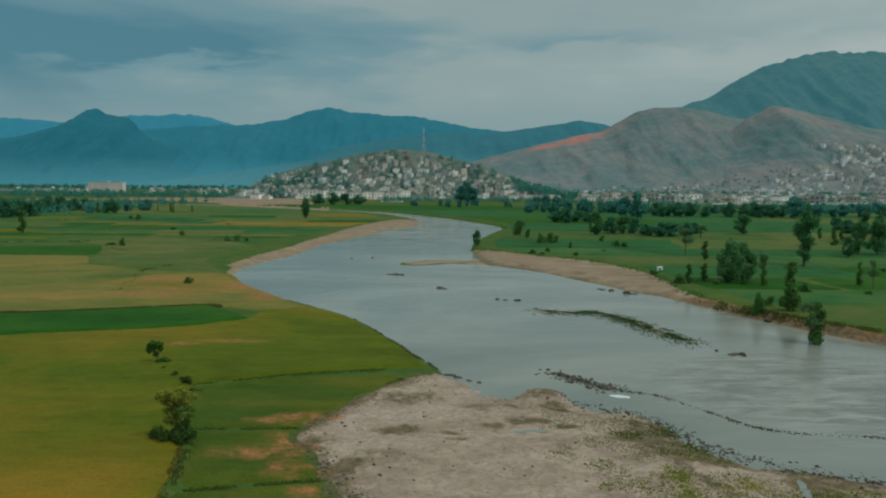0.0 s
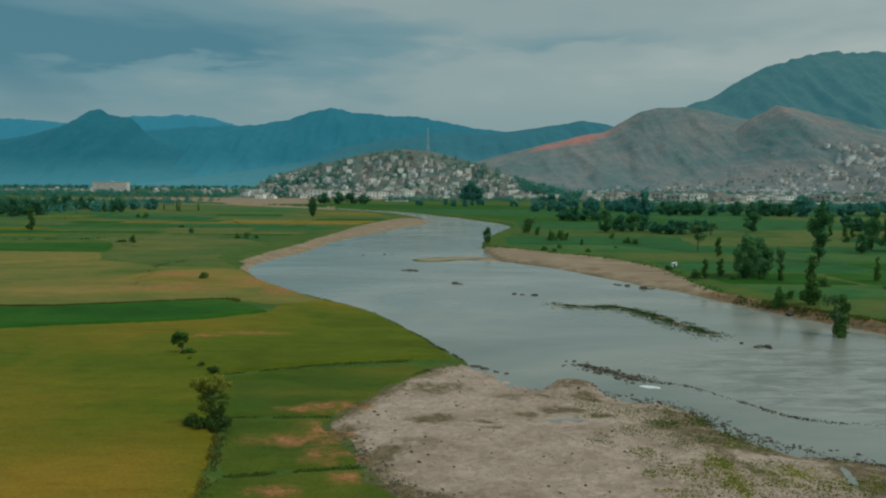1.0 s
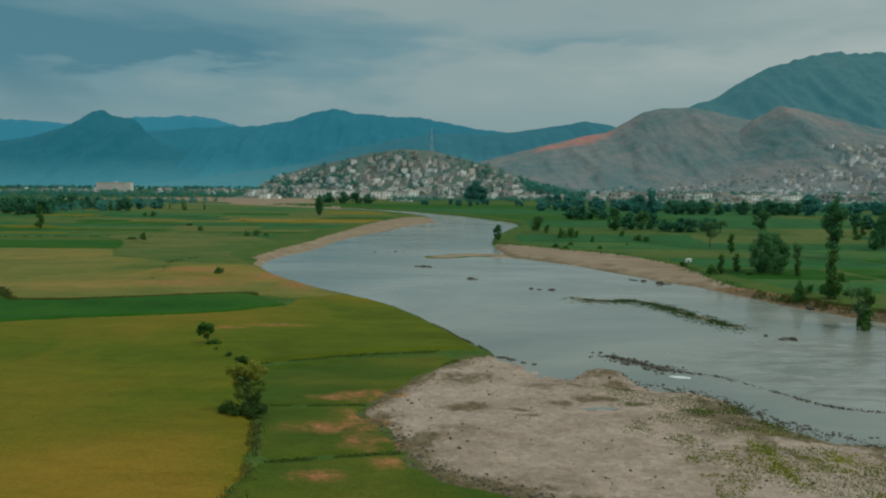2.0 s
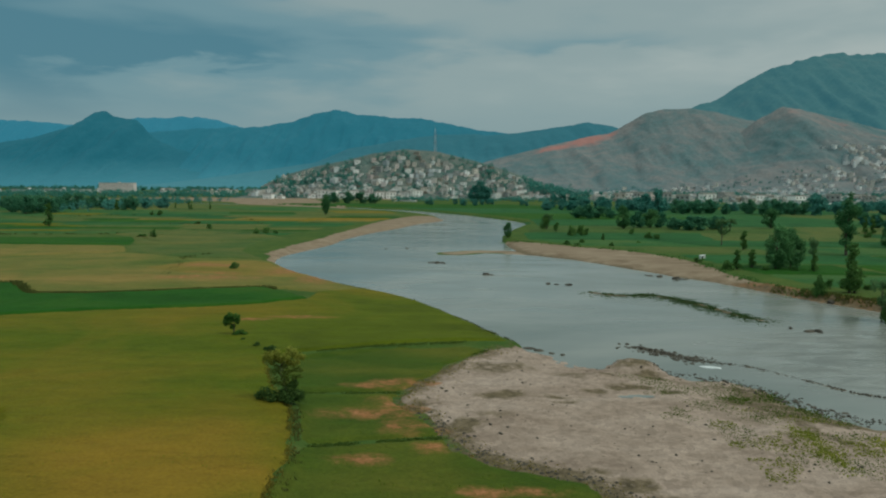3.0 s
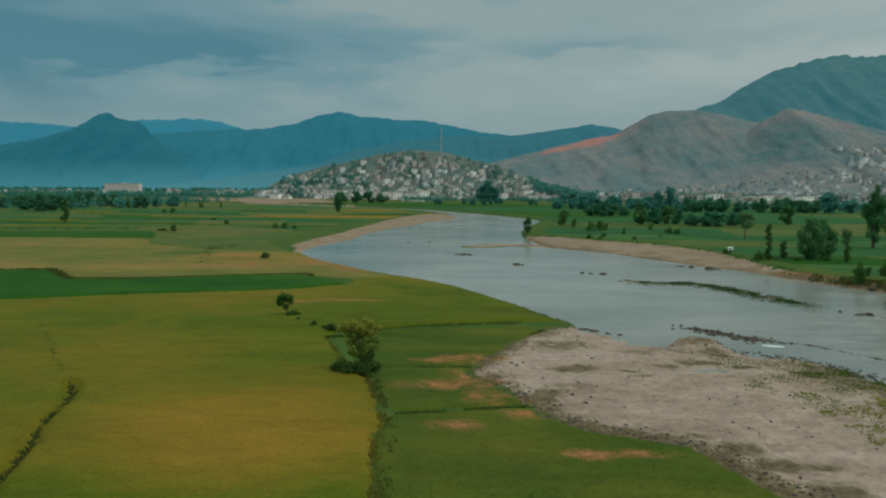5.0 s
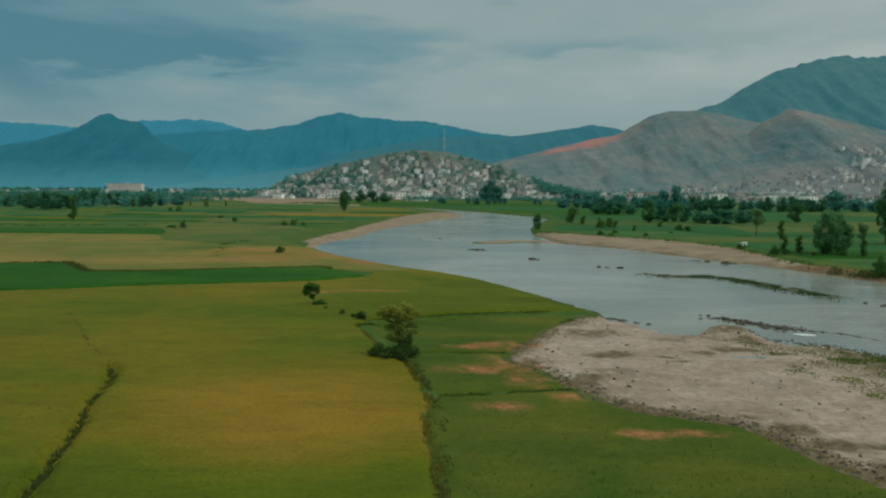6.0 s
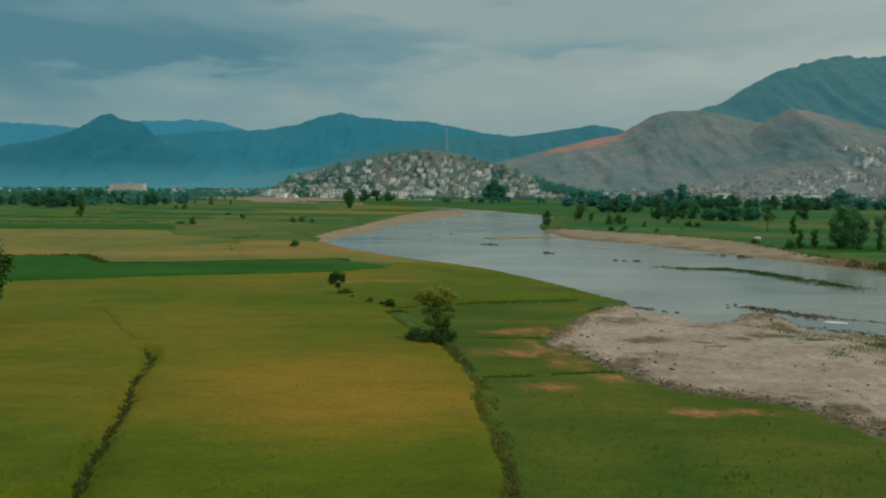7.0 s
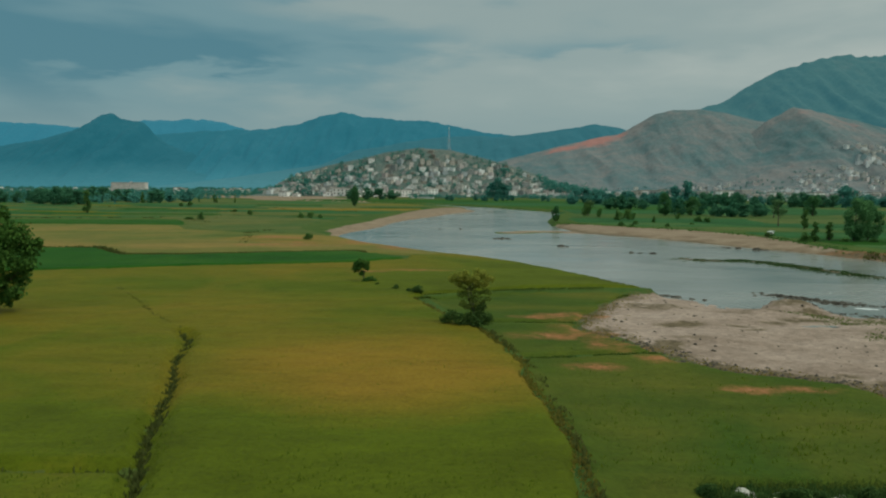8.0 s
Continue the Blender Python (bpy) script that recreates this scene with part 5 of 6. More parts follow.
# kind, x, y, height, crown width, label
placed = [
    (POPLARS[0], 122, 264, 23.2, 7.4, "tall dense poplar above the right-bank plots"), (OAKS[0], 78.2, 217.5, 12.6, 9.8, "large dark double-crowned tree on the river bank"), (OAKS[1], 84, 221, 12.0, 8.6, ""), (BUSHES[0], 63.6, 216.4, 3.1, 4.6, ""),
    (SPINDLES[0], 66.7, 216.6, 6.2, 3.0, ""), (SPINDLES[1], 72, 219.3, 5.8, 3.2, ""), (SPINDLES[2], 86.2, 210.8, 6.7, 2.5, ""), (PALE_TREES[0], 86.9, 212.4, 9.8, 4.6, ""), (BUSHES[1], 73.5, 213, 1.8, 3.0, ""), (BUSHES[2], 81.5, 213, 1.6, 2.6, ""),
    (OAKS[2], 159, 420, 11.8, 10.2, "lone round tree beside a pale path"), (SPINDLES[0], 75.7, 170.8, 12.4, 4.6, "tall slender two-tiered tree near the water"), (SPINDLES[2], 77.2, 171.2, 6.4, 4.4, ""), (BUSHES[0], 68.5, 170.4, 5.6, 3.6, "upright bush at the top of the bank"), (BUSHES[1], 71.6, 176.6, 2.4, 3.4, ""),
    (BUSHES[2], 75.2, 178.4, 2.5, 3.6, ""), (BUSHES[0], 92.7, 199.5, 3.3, 4.3, ""), (BUSHES[1], 82.3, 175, 1.8, 3.4, ""), (SPINDLES[1], 69.6, 143.2, 9.6, 3.5, "slender tree at the water's edge"), (BUSHES[2], 69.2, 143, 4.6, 3.0, "dark bush at the water's edge"), (PALE_TREES[1], 68.6, 144.5, 9.4, 4.6, ""),
    (BUSHES[1], 30.6, 399.8, 8.0, 6.0, ""), (PALE_TREES[0], 31.5, 400.5, 9.0, 7.0, ""), (BUSHES[2], 35, 384.5, 5.3, 4.2, ""), (BUSHES[0], 37.9, 353.4, 5.7, 4.9, ""), (BUSHES[1], 42.3, 353.8, 6.0, 5.0, ""), (BUSHES[2], 46, 356, 4.0, 4.5, ""), (BUSHES[0], 28.8, 303.2, 2.0, 4.0, ""), (BUSHES[1], 33, 301.1, 1.0, 3.4, ""), (SPINDLES[0], 48.2, 327.6, 3.3, 2.4, ""),
    (BUSHES[2], 70, 366.1, 3.4, 4.2, ""), (BUSHES[0], 60.4, 312.9, 1.3, 2.8, ""), (BELT_OAKS[0], 68.6, 534, 8.9, 12.0, ""), (BELT_OAKS[1], 75, 528, 10.2, 12.6, ""), (BELT_OAKS[2], 83.9, 536, 9.0, 12.0, ""), (BELT_OAKS[0], 91, 532, 7.4, 9.0, ""), (OAKS[0], 73.9, 408, 12.8, 9.4, ""), (BELT_OAKS[1], 83.9, 417.6, 9.8, 9.6, ""), (OAKS[1], 91.4, 418, 10.9, 10.2, ""),
    (BELT_OAKS[2], 98.6, 423.5, 9.4, 8.6, ""), (BELT_OAKS[0], 101.8, 406.5, 7.2, 10.4, ""), (BELT_OAKS[1], 107.5, 400, 8.0, 10.8, ""), (BELT_OAKS[2], 114.3, 401, 8.0, 10.8, ""), (BELT_OAKS[0], 123.5, 408.6, 7.9, 10.2, ""), (BELT_OAKS[1], 133, 423, 6.6, 9.0, ""), (BUSHES[0], 70.9, 337.9, 3.6, 4.6, ""), (BUSHES[1], 74, 335.3, 2.8, 4.4, ""),
    (PALE_TREES[1], 91.1, 301, 11.2, 6.6, ""), (SPINDLES[1], 92, 279.8, 7.8, 3.6, ""), (PALE_TREES[0], 126.7, 392.8, 7.2, 7.8, ""), (OAKS[2], 163.6, 306.5, 14.3, 8.0, ""), (OAKS[0], 154.3, 296.8, 8.3, 5.6, ""), (OAKS[1], 171.5, 307, 14.6, 11.0, ""), (BUSHES[2], 176.2, 349.6, 3.7, 5.0, ""), (SPINDLES[2], 192, 384, 8.0, 3.2, ""), (SPINDLES[0], 196, 384.2, 8.4, 3.4, ""), (SPINDLES[1], 188, 391, 6.5, 3.0, ""),
    (SPINDLES[2], 114.1, 212.5, 7.5, 2.4, ""), (PALE_TREES[1], 115.7, 208.2, 8.4, 3.6, ""), (BUSHES[0], 133.1, 237.7, 1.8, 2.4, ""), (BUSHES[1], 140, 246, 2.0, 3.0, ""), (BUSHES[2], 108, 196, 1.6, 2.6, ""), (OAKS[1], 6.8, 340, 7.2, 4.4, "small dense tree at the river point"), (BUSHES[2], 8, 339.5, 2.8, 3.6, "low bush at the river point"),
    (BUSHES[0], -113, 352, 3.2, 4.4, "low dark shrub in the olive fields"), (BUSHES[1], -109, 353, 3.6, 5.0, "low dark shrub in the olive fields"), (BUSHES[2], -104, 352, 2.2, 3.0, "low dark shrub in the olive fields"), (SPINDLES[0], -242, 399, 13.6, 5.6, "slender tree at the edge of the village belt"),
    (BUSHES[2], -77.5, 205, 2.6, 3.2, "small scrubby bush on the dry headland"), (BUSHES[1], 36, 309, 2.2, 3.0, ""), (BUSHES[0], 46, 296, 1.8, 2.6, ""), (BUSHES[2], 61.5, 237, 1.8, 4.2, ""), (BUSHES[0], -150.8, 322.4, 4.4, 3.2, "low shrub on a field bund"), (BUSHES[1], -156.8, 325, 1.8, 5.6, "low shrub on a field bund"), (BUSHES[2], -234, 528, 4.8, 5.0, "low shrub on a field bund"),
    (BUSHES[0], -246, 542, 3.6, 3.8, "low shrub on a field bund"), (BUSHES[1], -147.3, 383, 3.2, 3.8, "low shrub on a field bund"), (BUSHES[2], -169.9, 430, 1.9, 5.6, "low shrub on a field bund"), (SCRUBS[0], -43.4, 107.6, 1.0, 1.6, "low scrub on a diagonal field bund"), (SCRUBS[1], -46.6, 111.4, 0.8, 1.2, "low scrub on a diagonal field bund"), (SCRUBS[0], -40, 103.2, 1.5, 2.4, "low scrub on a diagonal field bund"), (SCRUBS[1], -41.4, 105, 0.9, 1.4, "low scrub on a diagonal field bund"),
    (BELT_OAKS[0], -344.4, 546.4, 14.6, 17.0, ""), (BELT_OAKS[1], -345.5, 563.7, 13.2, 15.6, ""), (BELT_OAKS[2], -341.4, 573.3, 11.8, 15.4, ""), (BELT_OAKS[0], -360.7, 620.8, 11.6, 13.0, ""), (BELT_OAKS[1], -365.6, 642.6, 14.2, 14.4, ""), (BELT_OAKS[2], -362.3, 654.9, 14.4, 14.2, ""), (BELT_OAKS[0], -356.4, 668, 12.2, 14.0, ""), (BELT_OAKS[1], -345.7, 669.7, 11.6, 13.0, ""),
    (SPINDLES[2], -313.6, 627.4, 9.8, 5.0, ""), (BELT_OAKS[2], -305.8, 628.6, 10.7, 9.8, ""), (BELT_OAKS[0], -299.8, 629.4, 12.8, 10.4, ""), (BELT_OAKS[1], -372, 575, 12.5, 16.0, ""), (BELT_OAKS[2], -385, 600, 13.0, 15.0, ""),
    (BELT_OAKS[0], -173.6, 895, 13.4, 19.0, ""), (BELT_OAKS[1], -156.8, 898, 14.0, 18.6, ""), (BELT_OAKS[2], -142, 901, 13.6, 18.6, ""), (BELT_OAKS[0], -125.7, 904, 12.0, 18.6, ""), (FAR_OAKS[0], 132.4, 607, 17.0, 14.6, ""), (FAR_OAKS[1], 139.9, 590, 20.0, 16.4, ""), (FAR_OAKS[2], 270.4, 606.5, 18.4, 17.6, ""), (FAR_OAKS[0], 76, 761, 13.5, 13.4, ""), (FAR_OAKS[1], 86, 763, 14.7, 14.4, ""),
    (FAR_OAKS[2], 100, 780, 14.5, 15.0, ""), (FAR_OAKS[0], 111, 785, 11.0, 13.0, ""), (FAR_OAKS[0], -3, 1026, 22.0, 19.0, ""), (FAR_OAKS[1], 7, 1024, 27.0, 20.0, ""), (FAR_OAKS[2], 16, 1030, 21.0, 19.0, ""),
]
SIZES = {id(p): hw for kinds, hw in ((OAKS, (10, 9)), (BELT_OAKS, (9.8, 10.4)), (FAR_OAKS, (8.8, 10)), (POPLARS, (18.6, 6.2)), (SPINDLES, (9.2, 3.1)), (PALE_TREES, (10, 6)), (BUSHES + SCRUBS, (3.2, 4.2))) for p in kinds}
rng = np.random.default_rng(77)
survey([(p[1], p[2]) for p in placed])
for proto, x, y, tall, wide, label in placed:
    plant(proto, x, y, rng.uniform(0, 6.28), tall / SIZES[id(proto)][0], label, wide=wide / SIZES[id(proto)][1])
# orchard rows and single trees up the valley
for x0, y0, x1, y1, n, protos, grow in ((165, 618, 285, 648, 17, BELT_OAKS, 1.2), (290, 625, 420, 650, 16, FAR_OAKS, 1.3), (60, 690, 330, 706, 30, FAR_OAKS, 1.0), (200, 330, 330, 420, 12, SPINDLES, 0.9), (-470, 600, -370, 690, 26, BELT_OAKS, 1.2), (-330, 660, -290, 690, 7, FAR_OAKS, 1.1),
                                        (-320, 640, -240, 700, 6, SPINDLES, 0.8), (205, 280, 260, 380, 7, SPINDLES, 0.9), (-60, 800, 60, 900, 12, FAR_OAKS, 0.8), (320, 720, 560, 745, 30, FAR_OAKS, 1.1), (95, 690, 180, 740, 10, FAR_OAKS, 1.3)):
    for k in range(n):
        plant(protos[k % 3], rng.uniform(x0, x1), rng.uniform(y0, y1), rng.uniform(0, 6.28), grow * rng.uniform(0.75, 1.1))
for protos in (OAKS, BELT_OAKS, FAR_OAKS, POPLARS, SPINDLES, PALE_TREES, BUSHES):
    for k, p in enumerate(protos):
        stand(p, 215 + 9 * k, 350 + 31 * k + 17 * len(protos), k, 0.85)

for k, p in enumerate(SCRUBS):
    stand(p, 6 + 2 * k, 39, k, 0.25)


def tree_belt(label, spots, mat, seed, leaf=0.9):
    """A far wood whose trees cannot be counted: trunks and clumped crowns in one mesh."""
    rng = np.random.default_rng(seed)
    vs, fs, n = [], [], 0
    for x, y, z, h in spots:
        s = h * rng.uniform(0.7, 1.3)
        blobs = [(x + rng.normal() * s * 0.22, y + rng.normal() * s * 0.22, z + h * rng.uniform(0.12, 0.85), s * rng.uniform(0.16, 0.30)) for _ in range(9)]
        v, f = leaf_cloud(blobs, 95, leaf * h / 10, rng)
        vs.append(v)
        fs.append(f + n)
        n += len(v)
        v, f = tube([(x, y, z - 1), (x, y, z + h * 0.5)], [0.03 * h, 0.015 * h], 4)
        vs.append(v)
        fs.append(np.array(f) + n)
        n += len(v)
    me = mesh_from("tree_belt", np.vstack(vs), np.vstack(fs), mat)
    return tagged(new("tree_belt", me), label, "trees", "tree belts up the valley", "stuff")


def belt_spots(rng, x0, x1, y0, y1, count, h0, h1, gap=0.35):
    x, y = rng.uniform(x0, x1, count * 4), rng.uniform(y0, y1, count * 4)
    keep = np.flatnonzero(vnoise(x / 38.0, y / 60.0, 90) > gap)[:count]
    return [(x[k], y[k], 0.0, rng.uniform(h0, h1)) for k in keep]


rng = np.random.default_rng(5)
tree_belt("dark trees before the far western buildings", belt_spots(rng, -800, -230, 1160, 1330, 260, 6, 10, 0.3), LEAF_FAR_HAZE, 9)
tree_belt("dark belt of village trees along the valley floor", belt_spots(rng, -120, 170, 1000, 1130, 190, 4, 7, 0.25), LEAF_FAR_HAZE, 1)
tree_belt("dark belt of trees before the eastern houses", belt_spots(rng, 110, 560, 690, 860, 230, 5, 8.5, 0.35), LEAF_FAR_HAZE, 2)
tree_belt("trees mixed among the eastern houses", belt_spots(rng, 260, 1100, 1440, 1600, 330, 8, 13, 0.25), LEAF_FAR_HAZE, 3)
tree_belt("garden trees between the eastern houses", belt_spots(rng, 190, 820, 930, 1160, 170, 5, 9.5, 0.45), LEAF_FAR_HAZE, 12)
tree_belt("dark tree belt before the western sheds", belt_spots(rng, -720, -330, 700, 1000, 330, 4, 7.5, 0.25), LEAF_FAR_HAZE, 4)
tree_belt("dense dark wood beside the western fields", belt_spots(rng, -520, -300, 575, 700, 120, 6, 10, 0.3), LEAF_FAR_HAZE, 10)
tree_belt("thin far trees across the western plain", belt_spots(rng, -1400, -250, 1250, 1750, 620, 6, 11, 0.2), LEAF_FAR_HAZE, 5)
tree_belt("low trees of the far western valley floor", belt_spots(rng, -2100, -300, 1900, 2600, 420, 8, 14, 0.15), LEAF_FAR_HAZE, 6, 1.4)
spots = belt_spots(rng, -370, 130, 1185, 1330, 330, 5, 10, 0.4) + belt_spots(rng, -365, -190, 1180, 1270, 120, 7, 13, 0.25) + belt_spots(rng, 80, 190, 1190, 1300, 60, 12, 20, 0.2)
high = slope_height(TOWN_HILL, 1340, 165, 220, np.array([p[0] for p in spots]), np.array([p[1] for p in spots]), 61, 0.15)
tree_belt("trees among the houses of the hill town", [(x, y, float(z), h) for (x, y, _, h), z in zip(spots, high)], LEAF_FAR_HAZE, 7)


def east_heights(x, y):
    return np.maximum(0, np.maximum(slope_height(EAST_HILL, 2130, 600, 400, x, y, 55, 0.26), slope_height(BROWN_HILL, 2300, 620, 500, x, y, 34, 0.26)))


spots = belt_spots(rng, 200, 1250, 1420, 1800, 420, 4.5, 7.5, 0.45)
high = east_heights(np.array([p[0] for p in spots]), np.array([p[1] for p in spots]))
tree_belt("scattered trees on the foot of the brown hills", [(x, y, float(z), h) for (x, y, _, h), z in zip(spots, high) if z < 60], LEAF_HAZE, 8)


# ---- houses ----
def make_house(seed, wide, deep, floors, plaster, label, group, name="house"):
    """A flat-roofed house at the origin, front to -y: walls, roof slab with parapet, doors and windows."""
    rng = np.random.default_rng(seed)
    h = 3.1 * floors + 0.5
    root = tagged(new(name), label, "house", group)
    bm = bmesh.new()
    box(bm, -wide / 2, -deep / 2, -4.0, wide / 2, deep / 2, h)
    if rng.uniform() < 0.6:
        side = wide * rng.uniform(0.25, 0.4)
        box(bm, -wide / 2 - side, -deep * 0.35, -4.0, -wide / 2, deep / 2, h - 2.2)
    part("wall", bm, plaster, root)
    bm = bmesh.new()
    box(bm, -wide / 2 - 0.25, -deep / 2 - 0.3, h, wide / 2 + 0.25, deep / 2 + 0.25, h + 0.22)
    for x0, y0, x1, y1 in ((-wide / 2, -deep / 2, wide / 2, -deep / 2 + 0.2), (-wide / 2, deep / 2 - 0.2, wide / 2, deep / 2), (-wide / 2, -deep / 2 + 0.2, -wide / 2 + 0.2, deep / 2 - 0.2), (wide / 2 - 0.2, -deep / 2 + 0.2, wide / 2, deep / 2 - 0.2)):
        box(bm, x0, y0, h + 0.22, x1, y1, h + 0.95)
    roof = part("roof", bm, ROOFING, root)
    if rng.uniform() < 0.5:
        bm = bmesh.new()
        sx = wide * rng.uniform(-0.25, 0.2)
        box(bm, sx - 1.4, 0, h + 0.22, sx + 1.4, deep * 0.4, h + 2.7)
        part("stair_room", bm, plaster, roof)
    n = max(2, int(wide / 3.4))
    for k in range(floors):
        for i in range(n):
            x = -wide / 2 + wide * (i + 0.5) / n + rng.uniform(-0.2, 0.2)
            bm = bmesh.new()
            if k == 0 and i == n // 2:
                box(bm, x - 0.6, -deep / 2 - 0.06, 0, x + 0.6, -deep / 2 + 0.1, 2.2)
                part("door", bm, WINDOW, root)
            else:
                box(bm, x - 0.65, -deep / 2 - 0.06, 3.1 * k + 1.0, x + 0.65, -deep / 2 + 0.1, 3.1 * k + 2.4)
                part("window", bm, WINDOW, root)
    return root


GROUP = "houses of the valley town"
HOUSES = [make_house(1, 9, 8, 1, PLASTERS[1], "small cream flat-roofed town house", GROUP), make_house(2, 11, 9, 2, PLASTERS[3], "two-storey grey concrete town house", GROUP), make_house(3, 10, 8, 1, PLASTERS[4], "mud-brown flat-roofed house on the slope", GROUP),
          make_house(4, 13, 9, 2, PLASTERS[0], "white two-storey flat-roofed house", GROUP), make_house(5, 9, 9, 2, PLASTERS[2], "dull pink two-storey house", GROUP), make_house(6, 12, 8, 1, PLASTERS[0], "low white house with a side room", GROUP),
          make_house(7, 10, 9, 2, PLASTERS[1], "two-storey cream house with roof parapet", GROUP)]
LONG_SHED = make_house(8, 62, 16, 1, FAR_PLASTERS[0], "long low white shed on the western plain", "sheds on the western plain", "shed")
PINK_HALL = make_house(9, 74, 24, 7, FAR_PLASTERS[2], "large pale pink block on the western plain", "sheds on the western plain", "hall")
rng = np.random.default_rng(42)
hill_z = lambda x, y: float(slope_height(TOWN_HILL, 1340, 165, 220, np.array([x]), np.array([y]), 61, 0.15)[0])


def settle_house(proto, x, y, z, size):
    copy_thing(proto, Matrix.Identity(4)).matrix_basis = Matrix.LocRotScale((x, y, z + 0.3), Euler((0, 0, rng.uniform(-0.6, 0.6))), (size, size, size * rng.uniform(0.9, 1.15)))


spots = []
for row in range(12):
    y = 1190 + row * 12.5
    x = -372.0
    while x < 135:
        x += rng.uniform(9, 16)
        z = hill_z(x, y)
        crest = ridge_height(TOWN_HILL, np.array([x]))[0]
        if z > 0.86 * crest and rng.uniform() < 0.85:
            continue
        if rng.uniform() < 0.62 and (z > 0 or row < 2):
            spots.append((x, y + rng.uniform(-4, 4), z))
for x, y, z in [spots[k] for k in rng.permutation(len(spots))[:240]]:
    settle_house(HOUSES[rng.choice(7, p=[0.16, 0.13, 0.12, 0.20, 0.12, 0.15, 0.12] if z < 28 else [0.22, 0.24, 0.24, 0.05, 0.08, 0.05, 0.12])], x, y, max(z, 0), rng.uniform(0.55, 0.9))
for k in range(12):
    settle_house(HOUSES[3 if k % 3 else 5], -255 + k * 15 + rng.uniform(-5, 5), 1180 + rng.uniform(-6, 6), max(0, hill_z(-255 + k * 15, 1180)), rng.uniform(1.1, 1.5))
for k in range(78):
    x, y = rng.uniform(205, 820), 960 + 260 * rng.uniform(0, 1) ** 0.8
    settle_house(HOUSES[rng.choice(7, p=[0.14, 0.14, 0.1, 0.22, 0.1, 0.18, 0.12])], x, y, 0, rng.uniform(0.8, 1.75))
for x, y, size in ((-1075, 1750, 1.5), (-985, 1740, 1.4), (-905, 1750, 1.2), (-1180, 1760, 1.5), (-640, 1700, 0.8)):
    settle_house(LONG_SHED, x, y, 0, size)
for x, y, size in ((262, 1010, 0.62), (310, 1035, 0.75), (372, 985, 0.7), (430, 1020, 0.8), (505, 1000, 0.7), (560, 1045, 0.85), (620, 1010, 0.7)):
    settle_house(LONG_SHED, x, y, 0, size)
settle_house(PINK_HALL, -800, 1650, 0, 1.0)
for k in range(22):
    settle_house(HOUSES[rng.choice(7)], rng.uniform(-720, -380), rng.uniform(1450, 1700), 0, rng.uniform(0.9, 1.5))
for k in range(9):
    settle_house(HOUSES[rng.choice(7)], rng.uniform(60, 200), rng.uniform(1130, 1250), 0, rng.uniform(0.9, 1.3))
settle_house(LONG_SHED, -92, 1010, 0, 0.4)
settle_house(HOUSES[3], -318, 1135, 0, 1.1)
settle_house(HOUSES[5], -300, 1140, 0, 0.9)
for k, p in enumerate(HOUSES):
    p.matrix_basis = Matrix.Translation((-345 + 44 * k, 1196 + 5 * (k % 3), max(0.0, hill_z(-345 + 44 * k, 1196 + 5 * (k % 3))) + 0.3))
LONG_SHED.matrix_basis, PINK_HALL.matrix_basis = Matrix.Translation((-1280, 1740, 0.3)), Matrix.Translation((-1420, 1750, 0.3))

CORNERS = np.array([(0, 1, 2), (3, 1, 2), (3, 4, 2), (0, 4, 2), (0, 1, 5), (3, 1, 5), (3, 4, 5), (0, 4, 5)])
SIDES = np.array([(3, 2, 1, 0), (4, 5, 6, 7), (0, 1, 5, 4), (1, 2, 6, 5), (2, 3, 7, 6), (3, 0, 4, 7)])
crowds = [[] for _ in FAR_PLASTERS]
tx, ty = rng.uniform(-365, 125, 420), rng.uniform(1185, 1310, 420)
thill = slope_height(TOWN_HILL, 1340, 165, 220, tx, ty, 61, 0.15)
tx, ty, thill = (v[(thill > 2) & (thill < 0.78 * ridge_height(TOWN_HILL, tx)) & (vnoise(tx / 30, ty / 25, 67) > 0.5)] for v in (tx, ty, thill))
px = np.concatenate([rng.normal(930, 140, 700), rng.uniform(280, 900, 380), rng.uniform(210, 1150, 620)])
py = np.concatenate([rng.normal(1760, 90, 700), rng.uniform(1480, 1760, 380), rng.uniform(1060, 1440, 620)])
pz, pn = east_heights(px, py), vnoise(px / 60, py / 60, 66)
px, py, pz, pn = np.concatenate([px, tx]), np.concatenate([py, ty]), np.concatenate([pz, thill]), np.concatenate([pn, 0 * tx + 1])
for x, y, z, crowd in zip(px, py, pz, pn):
    if x > 160 and (z > 122 or (z > 28 and x < 700) or (z > 6 and crowd < 0.30)):
        continue
    if x > 160 and z > 45 and x < 800:
        continue
    b = crowds[rng.choice(5, p=[0.34, 0.25, 0.15, 0.15, 0.11])]
    w, d, h, turn = rng.uniform(5, 11), rng.uniform(5, 8), rng.choice([3.0, 5.4, 7.5], p=[0.5, 0.4, 0.1]), rng.uniform(-0.7, 0.7)
    blocks = [(-w / 2, -d / 2, z - 5, w / 2, d / 2, z + h), (-w / 2 - 0.3, -d / 2 - 0.3, z + h, w / 2 + 0.3, d / 2 + 0.3, z + h + 0.6)]
    if rng.uniform() < 0.4:
        blocks.append((-w / 4, 0, z + h + 0.6, 0, d / 2, z + h + 2.6))
    for block in blocks:
        v = np.array(block)[CORNERS]
        b.append(np.stack([x + v[:, 0] * math.cos(turn) - v[:, 1] * math.sin(turn), y + v[:, 0] * math.sin(turn) + v[:, 1] * math.cos(turn), v[:, 2]], -1))
